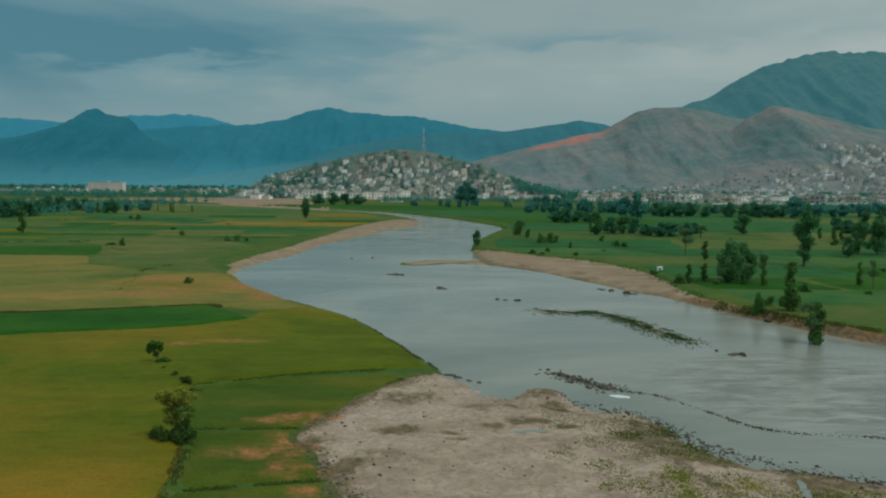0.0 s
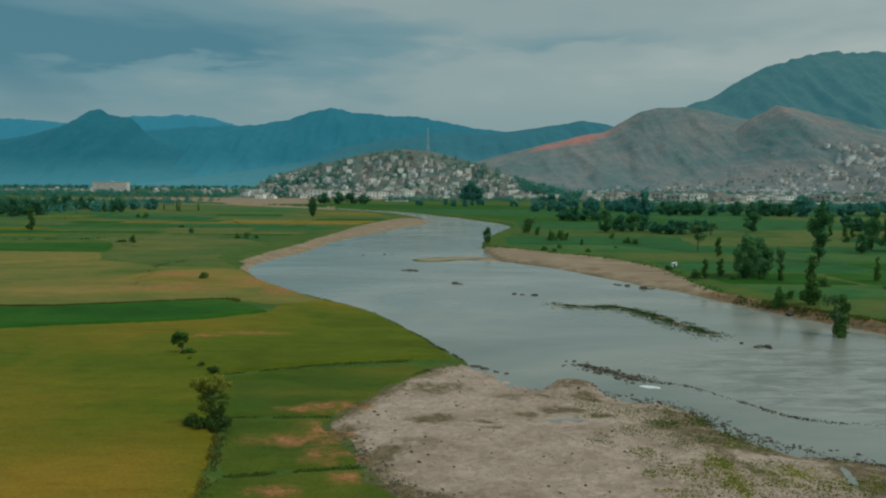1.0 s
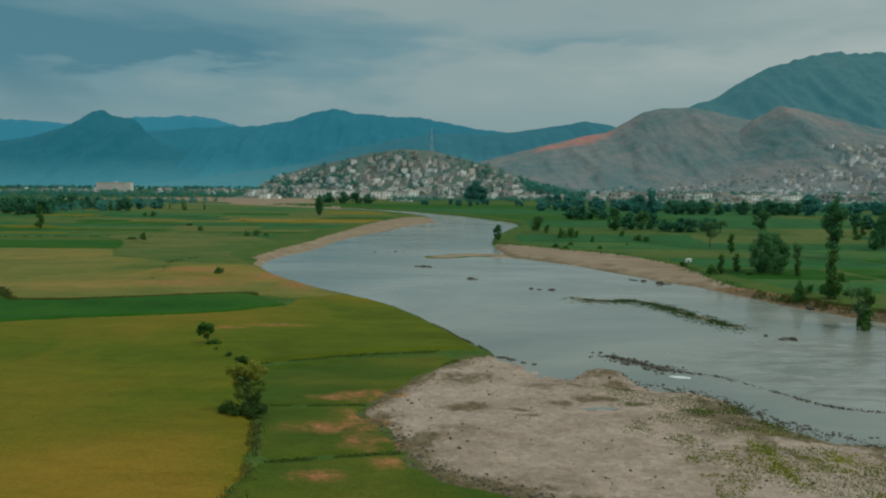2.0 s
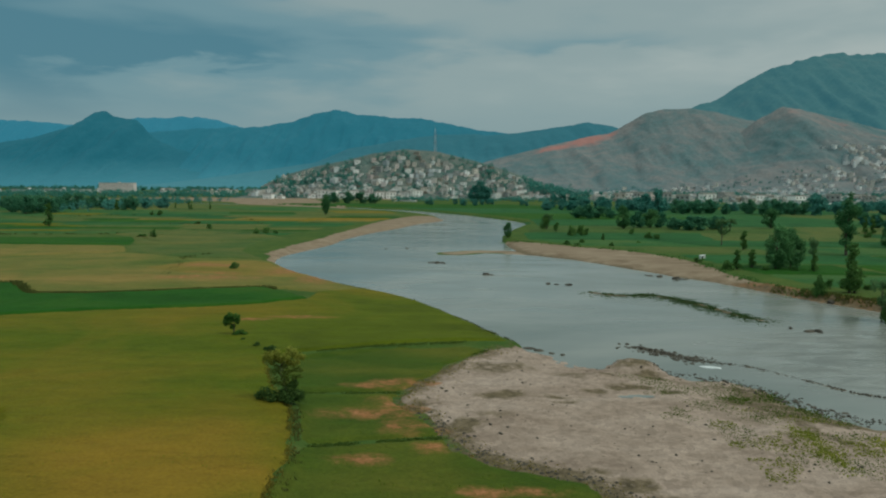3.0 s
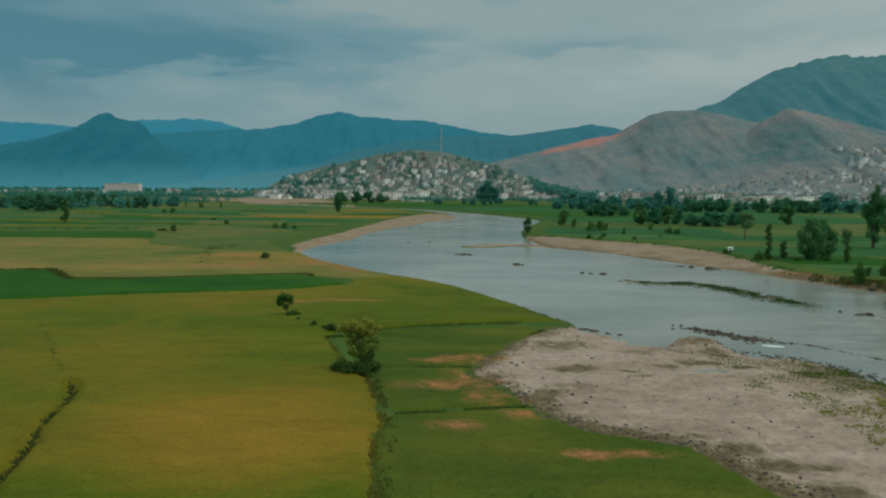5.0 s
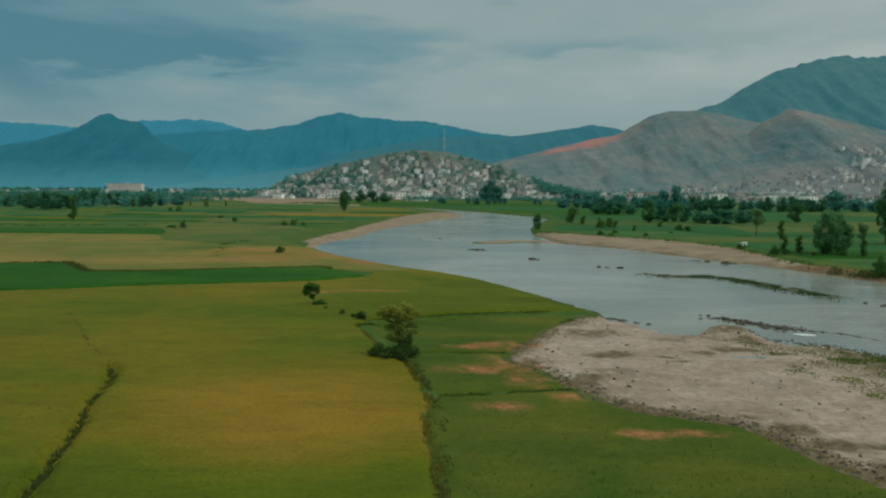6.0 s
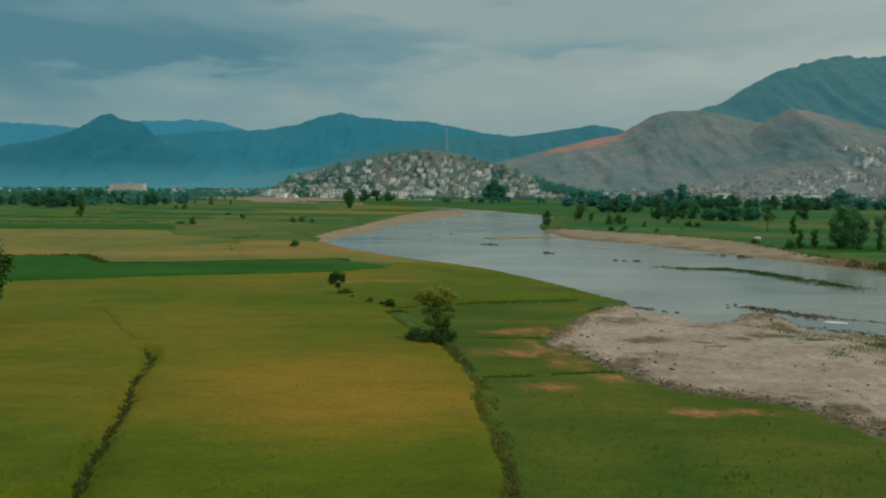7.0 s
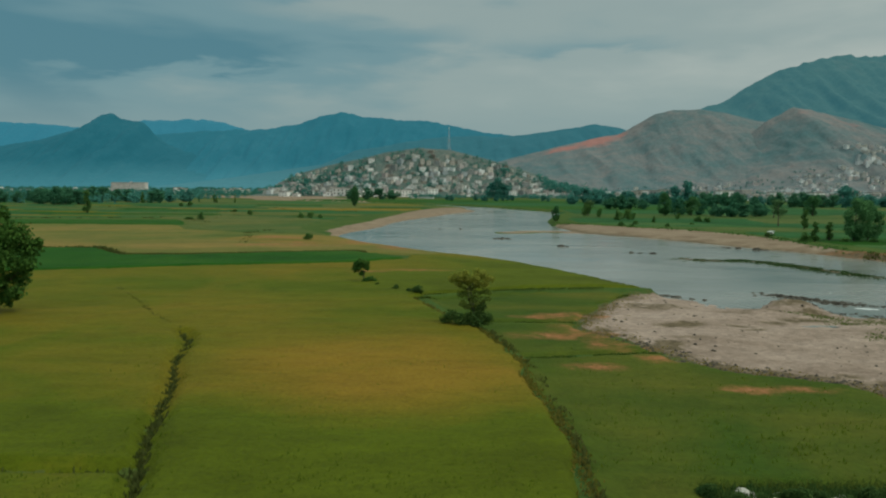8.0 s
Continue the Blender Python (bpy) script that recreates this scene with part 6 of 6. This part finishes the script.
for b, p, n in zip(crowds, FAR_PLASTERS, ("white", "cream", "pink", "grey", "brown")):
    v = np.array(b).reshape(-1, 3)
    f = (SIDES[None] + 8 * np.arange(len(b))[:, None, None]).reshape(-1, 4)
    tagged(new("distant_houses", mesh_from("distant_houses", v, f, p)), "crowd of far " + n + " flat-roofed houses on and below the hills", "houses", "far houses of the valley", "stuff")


def build_mast():
    """A lattice radio mast in red and white bands on the town hill."""
    x0, y0, tall = -69.5, 1348, 46.0
    base = hill_z(x0, y0)
    root = tagged(new("radio_mast"), "tall red and white lattice radio mast on the hill", "mast")
    root.location = (x0, y0, base)
    for k in range(6):
        za, zb = tall * k / 6 - (2 if k == 0 else 0), tall * (k + 1) / 6
        wa, wb = 2.4 * (1 - 0.8 * k / 6), 2.4 * (1 - 0.8 * (k + 1) / 6)
        vs, fs, n = [], [], 0
        c = [(-1, -1), (1, -1), (1, 1), (-1, 1)]
        for i in range(4):
            a, b = c[i], c[(i + 1) % 4]
            for p, q in (((a[0] * wa, a[1] * wa, za), (a[0] * wb, a[1] * wb, zb)), ((a[0] * wa, a[1] * wa, za), (b[0] * wb, b[1] * wb, zb)), ((a[0] * wb, a[1] * wb, zb), (b[0] * wb, b[1] * wb, zb))):
                v, f = tube([p, q], [0.09, 0.09], 4)
                vs.append(v)
                fs += [tuple(j + n for j in face) for face in f]
                n += len(v)
        link_mesh("mast_section", mesh_from("mast_section", np.vstack(vs), fs, PAINTED_STEEL if k % 2 else RED_STEEL), root)


build_mast()


# ---- stones, reeds, weeds and other small things ----
def blades(points, height, width, mat, label, category, seed, per=3, name="weeds", spread=0.25):
    """Upright tapering blades in small tufts, one uncountable growth."""
    rng = np.random.default_rng(seed)
    p = np.repeat(np.asarray(points, float), per, 0)
    n = len(p)
    p[:, :2] += rng.normal(size=(n, 2)) * spread
    h = height * rng.uniform(0.5, 1.3, n)
    a = rng.uniform(0, 6.28, n)
    side = np.stack([np.cos(a), np.sin(a), 0 * a], -1) * (width * rng.uniform(0.6, 1.4, n))[:, None]
    tip = np.stack([rng.normal(size=n) * 0.25 * h, rng.normal(size=n) * 0.25 * h, h], -1)
    v = np.stack([p - side, p + side, p + side * 0.6 + tip * 0.6, p + tip, p - side * 0.6 + tip * 0.6], 1).reshape(-1, 3)
    i = np.arange(n)[:, None] * 5
    f = np.vstack([i + (0, 1, 2), i + (0, 2, 4), i + (4, 2, 3)])
    return tagged(new(name, mesh_from(name, v, f, mat)), label, category, kind="stuff")


def on_land(x, y, lift=0.0):
    return np.stack([x, y, land(x, y)[0] + lift], -1)


def along(line, count, width, rng, patchy=0.0):
    line = np.asarray(line, float)
    seg = np.linalg.norm(np.diff(line, axis=0), axis=1)
    s = rng.uniform(0, seg.sum(), count)
    c = np.concatenate([[0], np.cumsum(seg)])
    x, y = np.interp(s, c, line[:, 0]), np.interp(s, c, line[:, 1])
    keep = vnoise(s / 3.0, s * 0 + 0.5, 17) >= patchy
    return x[keep] + rng.normal(size=keep.sum()) * width, y[keep] + rng.normal(size=keep.sum()) * width


rng = np.random.default_rng(8)
x, y = along(DITCH, 900, 0.16, rng, 0.12)
blades(on_land(x, y), 0.42, 0.09, REED, "dark rank weeds along a field ditch", "weeds", 1)
x, y = along(DITCH_HEAD, 120, 0.08, rng, 0.4)
blades(on_land(x, y, 0.25), 0.3, 0.08, REED, "thin line of weeds at the head of the ditch", "weeds", 5)
x, y = along(CROSS_DITCH, 700, 0.25, rng, 0.35)
blades(on_land(x, y), 0.42, 0.09, REED, "dark weeds along a crossing ditch", "weeds", 2)
x, y = along([(-27, 20), (-26.7, 42), (-27, 49), (-28.2, 57), (-28.3, 65), (-31.4, 78), (-35.8, 87), (-40.4, 100)], 800, 0.2, rng, 0.25)
blades(on_land(x, y, 0.1), 0.2, 0.07, BLADE, "rough yellowish grass bank between two crops", "weeds", 3)
x, y = along([(-26.6, 20), (-26.4, 42), (-26.5, 49), (-27.2, 57), (-27.6, 65), (-30.6, 78)], 330, 0.13, rng, 0.35)
blades(on_land(x, y), 0.35, 0.1, REED, "dark weeds on the bank between two crops", "weeds", 4)
for k, (line, n, hgt) in enumerate((([(-40.5, 103), (-25, 110.4), (-12, 114.3)], 1500, 0.6), ([(-34, 86.6), (-20.4, 87.7)], 700, 0.55), ([(-27.6, 69), (-14.6, 72)], 900, 0.6),
                                    ([(-40, 100), (-37.5, 101.5)], 300, 0.9), ([(-28, 77), (-21, 78)], 350, 0.4), ([(-24, 62), (-4, 59)], 500, 0.4), ([(-26, 49), (2, 50)], 700, 0.4), ([(-12, 107.5), (-9, 111)], 200, 0.7), ([(-76, 109.2), (-66, 111), (-57, 113)], 700, 0.7))):
    x, y = along(line, n // 3, 0.14, rng, 0.25)
    blades(on_land(x, y, 0.02), hgt * 0.28, 0.07, LEAF_OLIVE, "thin line of dark grass on a field bund", "weeds", 10 + k)
x, y = along([(-57, 168), (-59.5, 170.2), (-81, 162.5), (-95.6, 158.2), (-107.4, 157.2)], 1900, 0.5, rng, 0.12)
blades(on_land(x, y), 0.6, 0.16, REED, "brown grass edge above the green strip", "weeds", 30)
x, y = along([(-107.4, 157.2), (-112, 162.6), (-120.8, 174), (-130, 172.2), (-200, 158)], 900, 0.5, rng, 0.2)
blades(on_land(x, y), 0.8, 0.2, REED, "dark hedge edge above the green strip", "weeds", 31)
x, y = along([(-4, 118), (-8.7, 128), (-11.8, 135), (-15, 142), (-18.6, 150), (-22.6, 158), (-28, 166), (-36, 175), (-44.6, 185)], 1100, 0.3, rng, 0.35)
blades(on_land(x, y), 0.3, 0.12, REED, "grass overhanging the cut river bank", "weeds", 32)
for k, (line, n) in enumerate((([(-145, 345), (-160, 325), (-140, 300)], 500), ([(-98, 258), (-104, 235), (-96, 212), (-92, 192)], 700), ([(-230, 420), (-170, 430), (-120, 446), (-100, 452)], 800), ([(-330, 500), (-240, 556), (-170, 520), (-140, 450)], 1200), ([(-280, 330), (-180, 344), (-150, 380)], 700))):
    x, y = along(line, n // 3, 0.8, rng, 0.5)
    blades(on_land(x, y), 0.6, 0.22, REED, "dark scrubby grass along a winding field edge", "weeds", 40 + k)

# rank tufts in the crops nearest to the camera's last stand
n = 12000
x, y = rng.uniform(-64, 4, n), 30 + 52 * rng.uniform(0, 1, n) ** 2.6
keep = (np.minimum(line_distance(DITCH, x, y), line_distance(CROSS_DITCH, x, y)) > 0.9) & (vnoise(x / 2.6, y / 1.6, 5) > 0.3) & ((x < -28.5) | ((x > -25.5) & (y > 41))) & (area_distance(GRAVEL_BAR, x, y) > 1.5) & (rng.uniform(30, 74, n) > y)
x, y = x[keep], y[keep]
blades(on_land(x, y, 0.2), 0.30, 0.045, YOUNG_BLADE, "rank green tufts standing in the crop", "crop", 50, 3, "crop_tufts", 0.18)


def stone_mesh(seed, mat):
    rng = np.random.default_rng(seed)
    bm = bmesh.new()
    bmesh.ops.create_icosphere(bm, subdivisions=2, radius=1.0)
    k = rng.uniform(0.7, 1.3, 3)
    for v in bm.verts:
        n = noise.noise(v.co * 1.3 + Vector((seed * 3.1, 0, 0)))
        v.co = Vector((v.co.x * k[0], v.co.y * k[1], v.co.z * 0.55 * k[2])) * (1 + 0.35 * n)
    me = bpy.data.meshes.new("stone")
    bm.to_mesh(me)
    bm.free()
    me.materials.append(mat)
    for p in me.polygons:
        p.use_smooth = True
    return me


DARK_STONES = [stone_mesh(k, STONE) for k in range(5)]
LIGHT_STONES = [stone_mesh(20 + k, PALE_STONE) for k in range(3)]


def lay_stone(x, y, size, kinds, label):
    z = max(land_z(x, y), WATER_LEVEL - 0.25 * size)
    ob = new("stone", kinds[int(rng.integers(len(kinds)))])
    ob.matrix_basis = Matrix.LocRotScale((x, y, z + 0.12 * size), Euler((rng.uniform(-0.2, 0.2), rng.uniform(-0.2, 0.2), rng.uniform(0, 6.28))), (size * rng.uniform(0.8, 1.5), size, size * rng.uniform(0.7, 1.2)))
    tagged(ob, label, "stone", "stones of the river bed")


stones = []
for lx, ly in zip(*along(STONE_RIDGE[:7], 120, 1.1, rng)):
    stones.append((lx, ly, rng.uniform(0.14, 0.42), DARK_STONES, "dark wet stone in a shallow riffle"))
for lx, ly in zip(*along(STONE_RIDGE[6:], 50, 0.35, rng)):
    stones.append((lx, ly, rng.uniform(0.10, 0.24), DARK_STONES, "dark wet stone in a shallow riffle"))
for lx, ly in zip(*along([(15, 101), (21, 99), (25, 95), (27, 90.5), (29, 84.5), (36, 79), (46, 74)], 85, 1.1, rng)):
    stones.append((lx, ly, rng.uniform(0.12, 0.36), DARK_STONES, "dark stone at the gravel shore"))
for lx, ly, size in ((46.4, 206.6, 1.3), (47.6, 206.0, 1.2), (48.8, 205.6, 0.9), (41.2, 213.4, 1.2), (43, 211.2, 1.0), (40.2, 214.2, 0.8), (49.8, 133.3, 1.1), (51.2, 133, 0.7), (47.5, 136, 0.6), (-6.2, 212.8, 0.9), (-4.8, 211.8, 0.6), (9.4, 194, 0.8), (11.5, 193.2, 0.7),
                     (14.5, 192.6, 0.9), (69.3, 165.7, 0.9), (-2.2, 117, 0.8), (-0.6, 115.2, 0.6), (1.2, 113.2, 0.5), (2.6, 112.4, 0.35), (-15.2, 90, 0.22), (-14.6, 88.6, 0.2), (-9.6, 76.5, 0.24), (-7.8, 75.8, 0.2), (-8.6, 73.8, 0.25), (-5, 72.5, 0.2), (-44, 293, 0.7), (-36, 296, 0.8), (-33, 297, 0.6)):
    stones.append((lx, ly, size, DARK_STONES, "single dark boulder lying by the river"))
for lx, ly in zip(*along([(-24, 244.5), (-21, 243), (-17.5, 242.5)], 12, 0.9, rng)):
    stones.append((lx, ly, rng.uniform(0.4, 0.9), DARK_STONES, "dark stone of a small midstream shoal"))
for lx, ly in zip(*along([(-19.5, 38.3), (-12, 38.5), (-3, 39)], 60, 0.6, rng)):
    stones.append((lx, ly, rng.uniform(0.14, 0.38), LIGHT_STONES, "pale stone in a scrubby field bank"))
survey([(p[0], p[1]) for p in stones])
for p in stones:
    lay_stone(*p)

# loose pebbles of the gravel bar and small stones of the riffles, too many to count
OCTA = np.array([(1, 0, 0), (0, 1, 0), (-1, 0, 0), (0, -1, 0), (0, 0, 0.7), (0, 0, -0.5)])
TRI = np.array([(0, 1, 4), (1, 2, 4), (2, 3, 4), (3, 0, 4), (1, 0, 5), (2, 1, 5), (3, 2, 5), (0, 3, 5)])


def scatter_pebbles(x, y, size, label, wet=False):
    p = on_land(x, y)
    if wet:
        p[:, 2] = np.maximum(p[:, 2], WATER_LEVEL - 0.02)
    v = (p[:, None] + OCTA[None] * (size[:, None] * rng.uniform(0.7, 1.4, (len(size), 3)))[:, None]).reshape(-1, 3)
    f = (TRI[None] + 6 * np.arange(len(size))[:, None, None]).reshape(-1, 3)
    tagged(new("pebbles", mesh_from("pebbles", v, f, STONE)), label, "pebbles", kind="stuff")


n = 1700
x, y = rng.uniform(-20, 60, n), rng.uniform(36, 118, n)
keep = (area_distance(GRAVEL_BAR, x, y) < -0.5) & (area_distance(RIVER, x, y) > 0.3) & (vnoise(x / 5, y / 5, 23) > 0.3)
x, y = x[keep], y[keep]
scatter_pebbles(x, y, 0.04 + 0.20 * rng.uniform(0, 1, len(x)) ** 5, "loose dark pebbles scattered on pale gravel")
x, y = along(STONE_RIDGE, 700, 0.35, rng, 0.2)
scatter_pebbles(x, y, rng.uniform(0.06, 0.17, len(x)), "small dark stones breaking a line of riffles", True)
x, y = along([(14, 103), (18, 101), (22, 99), (25.5, 95), (27.4, 90), (29.5, 84.5), (36, 79.5), (46, 75), (60, 68)], 800, 0.8, rng, 0.2)
scatter_pebbles(x, y, rng.uniform(0.06, 0.2, len(x)), "dark wet stones along the gravel shore", True)
x, y = along([(-16, 79), (-13.5, 73), (-10, 67), (-5, 64), (-1, 62), (0.8, 58.5), (2.4, 54.5), (6, 49)], 700, 1.1, rng, 0.25)
scatter_pebbles(x, y, 0.05 + 0.2 * rng.uniform(0, 1, len(x)) ** 3, "dark stones and clods along an eroded earth bank")
x, y = along([(16, 117), (20, 113), (24, 109.5)], 420, 1.0, rng, 0.2)
scatter_pebbles(x, y, rng.uniform(0.08, 0.26, len(x)), "dark stones of a midstream riffle", True)

x, y = along(GRAVEL_BAR[3:46], 1700, 1.3, rng, 0.3)
keep = area_distance(RIVER, x, y) > 2
blades(on_land(x[keep], y[keep]), 0.10, 0.07, BLADE, "thin dry grass where the crops meet the gravel", "weeds", 66)

# sedge on the midstream strip, weeds on the wetter gravel
x, y = along(REED_ISLAND, 2600, 1.5, rng, 0.3)
keep = vnoise(x / 2.2, y / 1.6, 73) > 0.42
x, y = np.concatenate([x[keep], x[keep][::3] - 1.5]), np.concatenate([y[keep], y[keep][::3] - 3.0])
blades(np.maximum(on_land(x, y), [-999, -999, WATER_LEVEL - 0.04]), 0.16, 0.12, LEAF_SCRUB, "dark sedge on a narrow midstream strip", "reeds", 60, name="reeds")
n = 9000
x, y = rng.uniform(8, 60, n), rng.uniform(45, 99, n)
keep = (area_distance(RIVER, x, y) > 0.8) & (area_distance(RIVER, x, y) < 20) & (vnoise(x / 4.0, y / 2.5, 61) > 0.45)
blades(on_land(x[keep], y[keep]), 0.10, 0.07, LEAF_OLIVE, "tufts of green weed on damp gravel", "weeds", 61, 7, spread=0.6)
n = 4500
x, y = rng.uniform(14, 46, n), rng.uniform(52, 84, n)
keep = (area_distance(RIVER, x, y) > 3) & (vnoise(x / 5.0, y / 3.0, 62) > 0.55)
blades(on_land(x[keep], y[keep]), 0.12, 0.11, LEAF_GOLD, "bright green weed on damp gravel", "weeds", 62, 4)
for k, (cx, cy, rx, ry, n, mat, label) in enumerate(((20.8, 88.6, 2.4, 1.3, 80, LEAF_OLIVE, "dark clumps of weed on damp gravel"), (25.4, 90, 1.3, 2.6, 60, LEAF_OLIVE, "dark clumps of weed at the gravel shore"), (27.6, 84.8, 1.8, 1.6, 40, LEAF_OLIVE, "dark clumps of weed at the gravel shore"),
                                                     (22.6, 75.4, 0.9, 2.2, 80, LEAF_CREST, "bright yellow-green weed in a wet gully"), (22.2, 69, 0.8, 3.4, 100, LEAF_CREST, "bright yellow-green weed in a wet gully"), (29, 72.5, 3.2, 2.4, 80, LEAF_CREST, "olive weed on damp gravel"))):
    x, y = cx + rx * 0.6 * rng.normal(size=n), cy + ry * 0.6 * rng.normal(size=n)
    blades(on_land(x, y), 0.15, 0.10, mat, label, "weeds", 80 + k, 6, spread=0.45)
x, y = along(RIGHT_SHORE, 1300, 1.0, rng, 0.5)
blades(on_land(x, y), 0.5, 0.16, LEAF_MID, "rough grass at the top of the sandy shore", "weeds", 63)
x, y = along([(62, 182), (67, 171), (73, 160.5), (79, 151), (86, 143)], 700, 0.8, rng, 0.4)
blades(on_land(x + 1.2, y + 1), 0.6, 0.14, REED, "brown rank grass above the far water's edge", "weeds", 64)

# scrub in the field bank close below the camera's last stand
for k in range(17):
    bx, by, s = -20.2 + 1.12 * k + rng.uniform(-0.3, 0.3), 38.0 + rng.uniform(-0.6, 0.5), rng.uniform(0.17, 0.30)
    plant(SCRUBS[k % 2], bx, by, k * 1.3, s, wide=1.5 * s)
x, y = along([(-24, 39.4), (-20.5, 39.9), (-14, 40.1), (-4, 40.3), (4, 41)], 1000, 0.5, rng, 0.2)
blades(on_land(x, y), 0.34, 0.06, LEAF_OLIVE, "yellow-green grass along a stony field bank", "weeds", 65)


x, y = along([(-20.5, 38.8), (-14, 39), (-4, 39.3), (4, 40)], 1500, 0.55, rng, 0.15)
blades(on_land(x, y), 0.3, 0.06, LEAF_SCRUB, "dark grass in the shade of a stony field bank", "weeds", 90)


def build_hut():
    root = tagged(new("pump_hut"), "tiny white pump hut on the grassy river bank", "hut")
    root.matrix_basis = Matrix.LocRotScale((66.2, 246.5, land_z(66.2, 246.5)), Euler((0, 0, 0.3)), (0.75, 0.75, 0.75))
    bm = bmesh.new()
    box(bm, -1.0, -0.8, -0.3, 1.0, 0.8, 1.7)
    part("wall", bm, PLASTERS[0], root)
    bm = bmesh.new()
    for v in box(bm, -1.2, -1.0, 1.7, 1.2, 1.0, 1.85):
        v.co.z += 0.12 * v.co.x
    part("roof", bm, PAINTED_STEEL, root)
    bm = bmesh.new()
    box(bm, -0.75, -0.86, 0, -0.05, -0.75, 1.45)
    part("door", bm, WINDOW, root)


def build_foam():
    xs, ys = np.linspace(20.2, 26.2, 44), np.linspace(104.0, 108.2, 32)
    x, y = np.meshgrid(xs, ys)
    d = ((x - 23 + 1.4 * (fbm(x, y, 72) - 0.5)) / 1.4) ** 2 + ((y - 106 + 0.25 * (x - 23)) / 0.7) ** 2
    z = WATER_LEVEL + 0.10 * np.exp(-d) * (0.4 + fbm(x * 1.6, y * 1.6, 71)) - 0.035
    me = mesh_from("white_water", np.stack([x, y, z], -1).reshape(-1, 3), grid_faces(44, 32), FOAM, True)
    tagged(new("white_water", me), "small patch of white water over stones", "water", kind="structure")


build_hut()
build_foam()
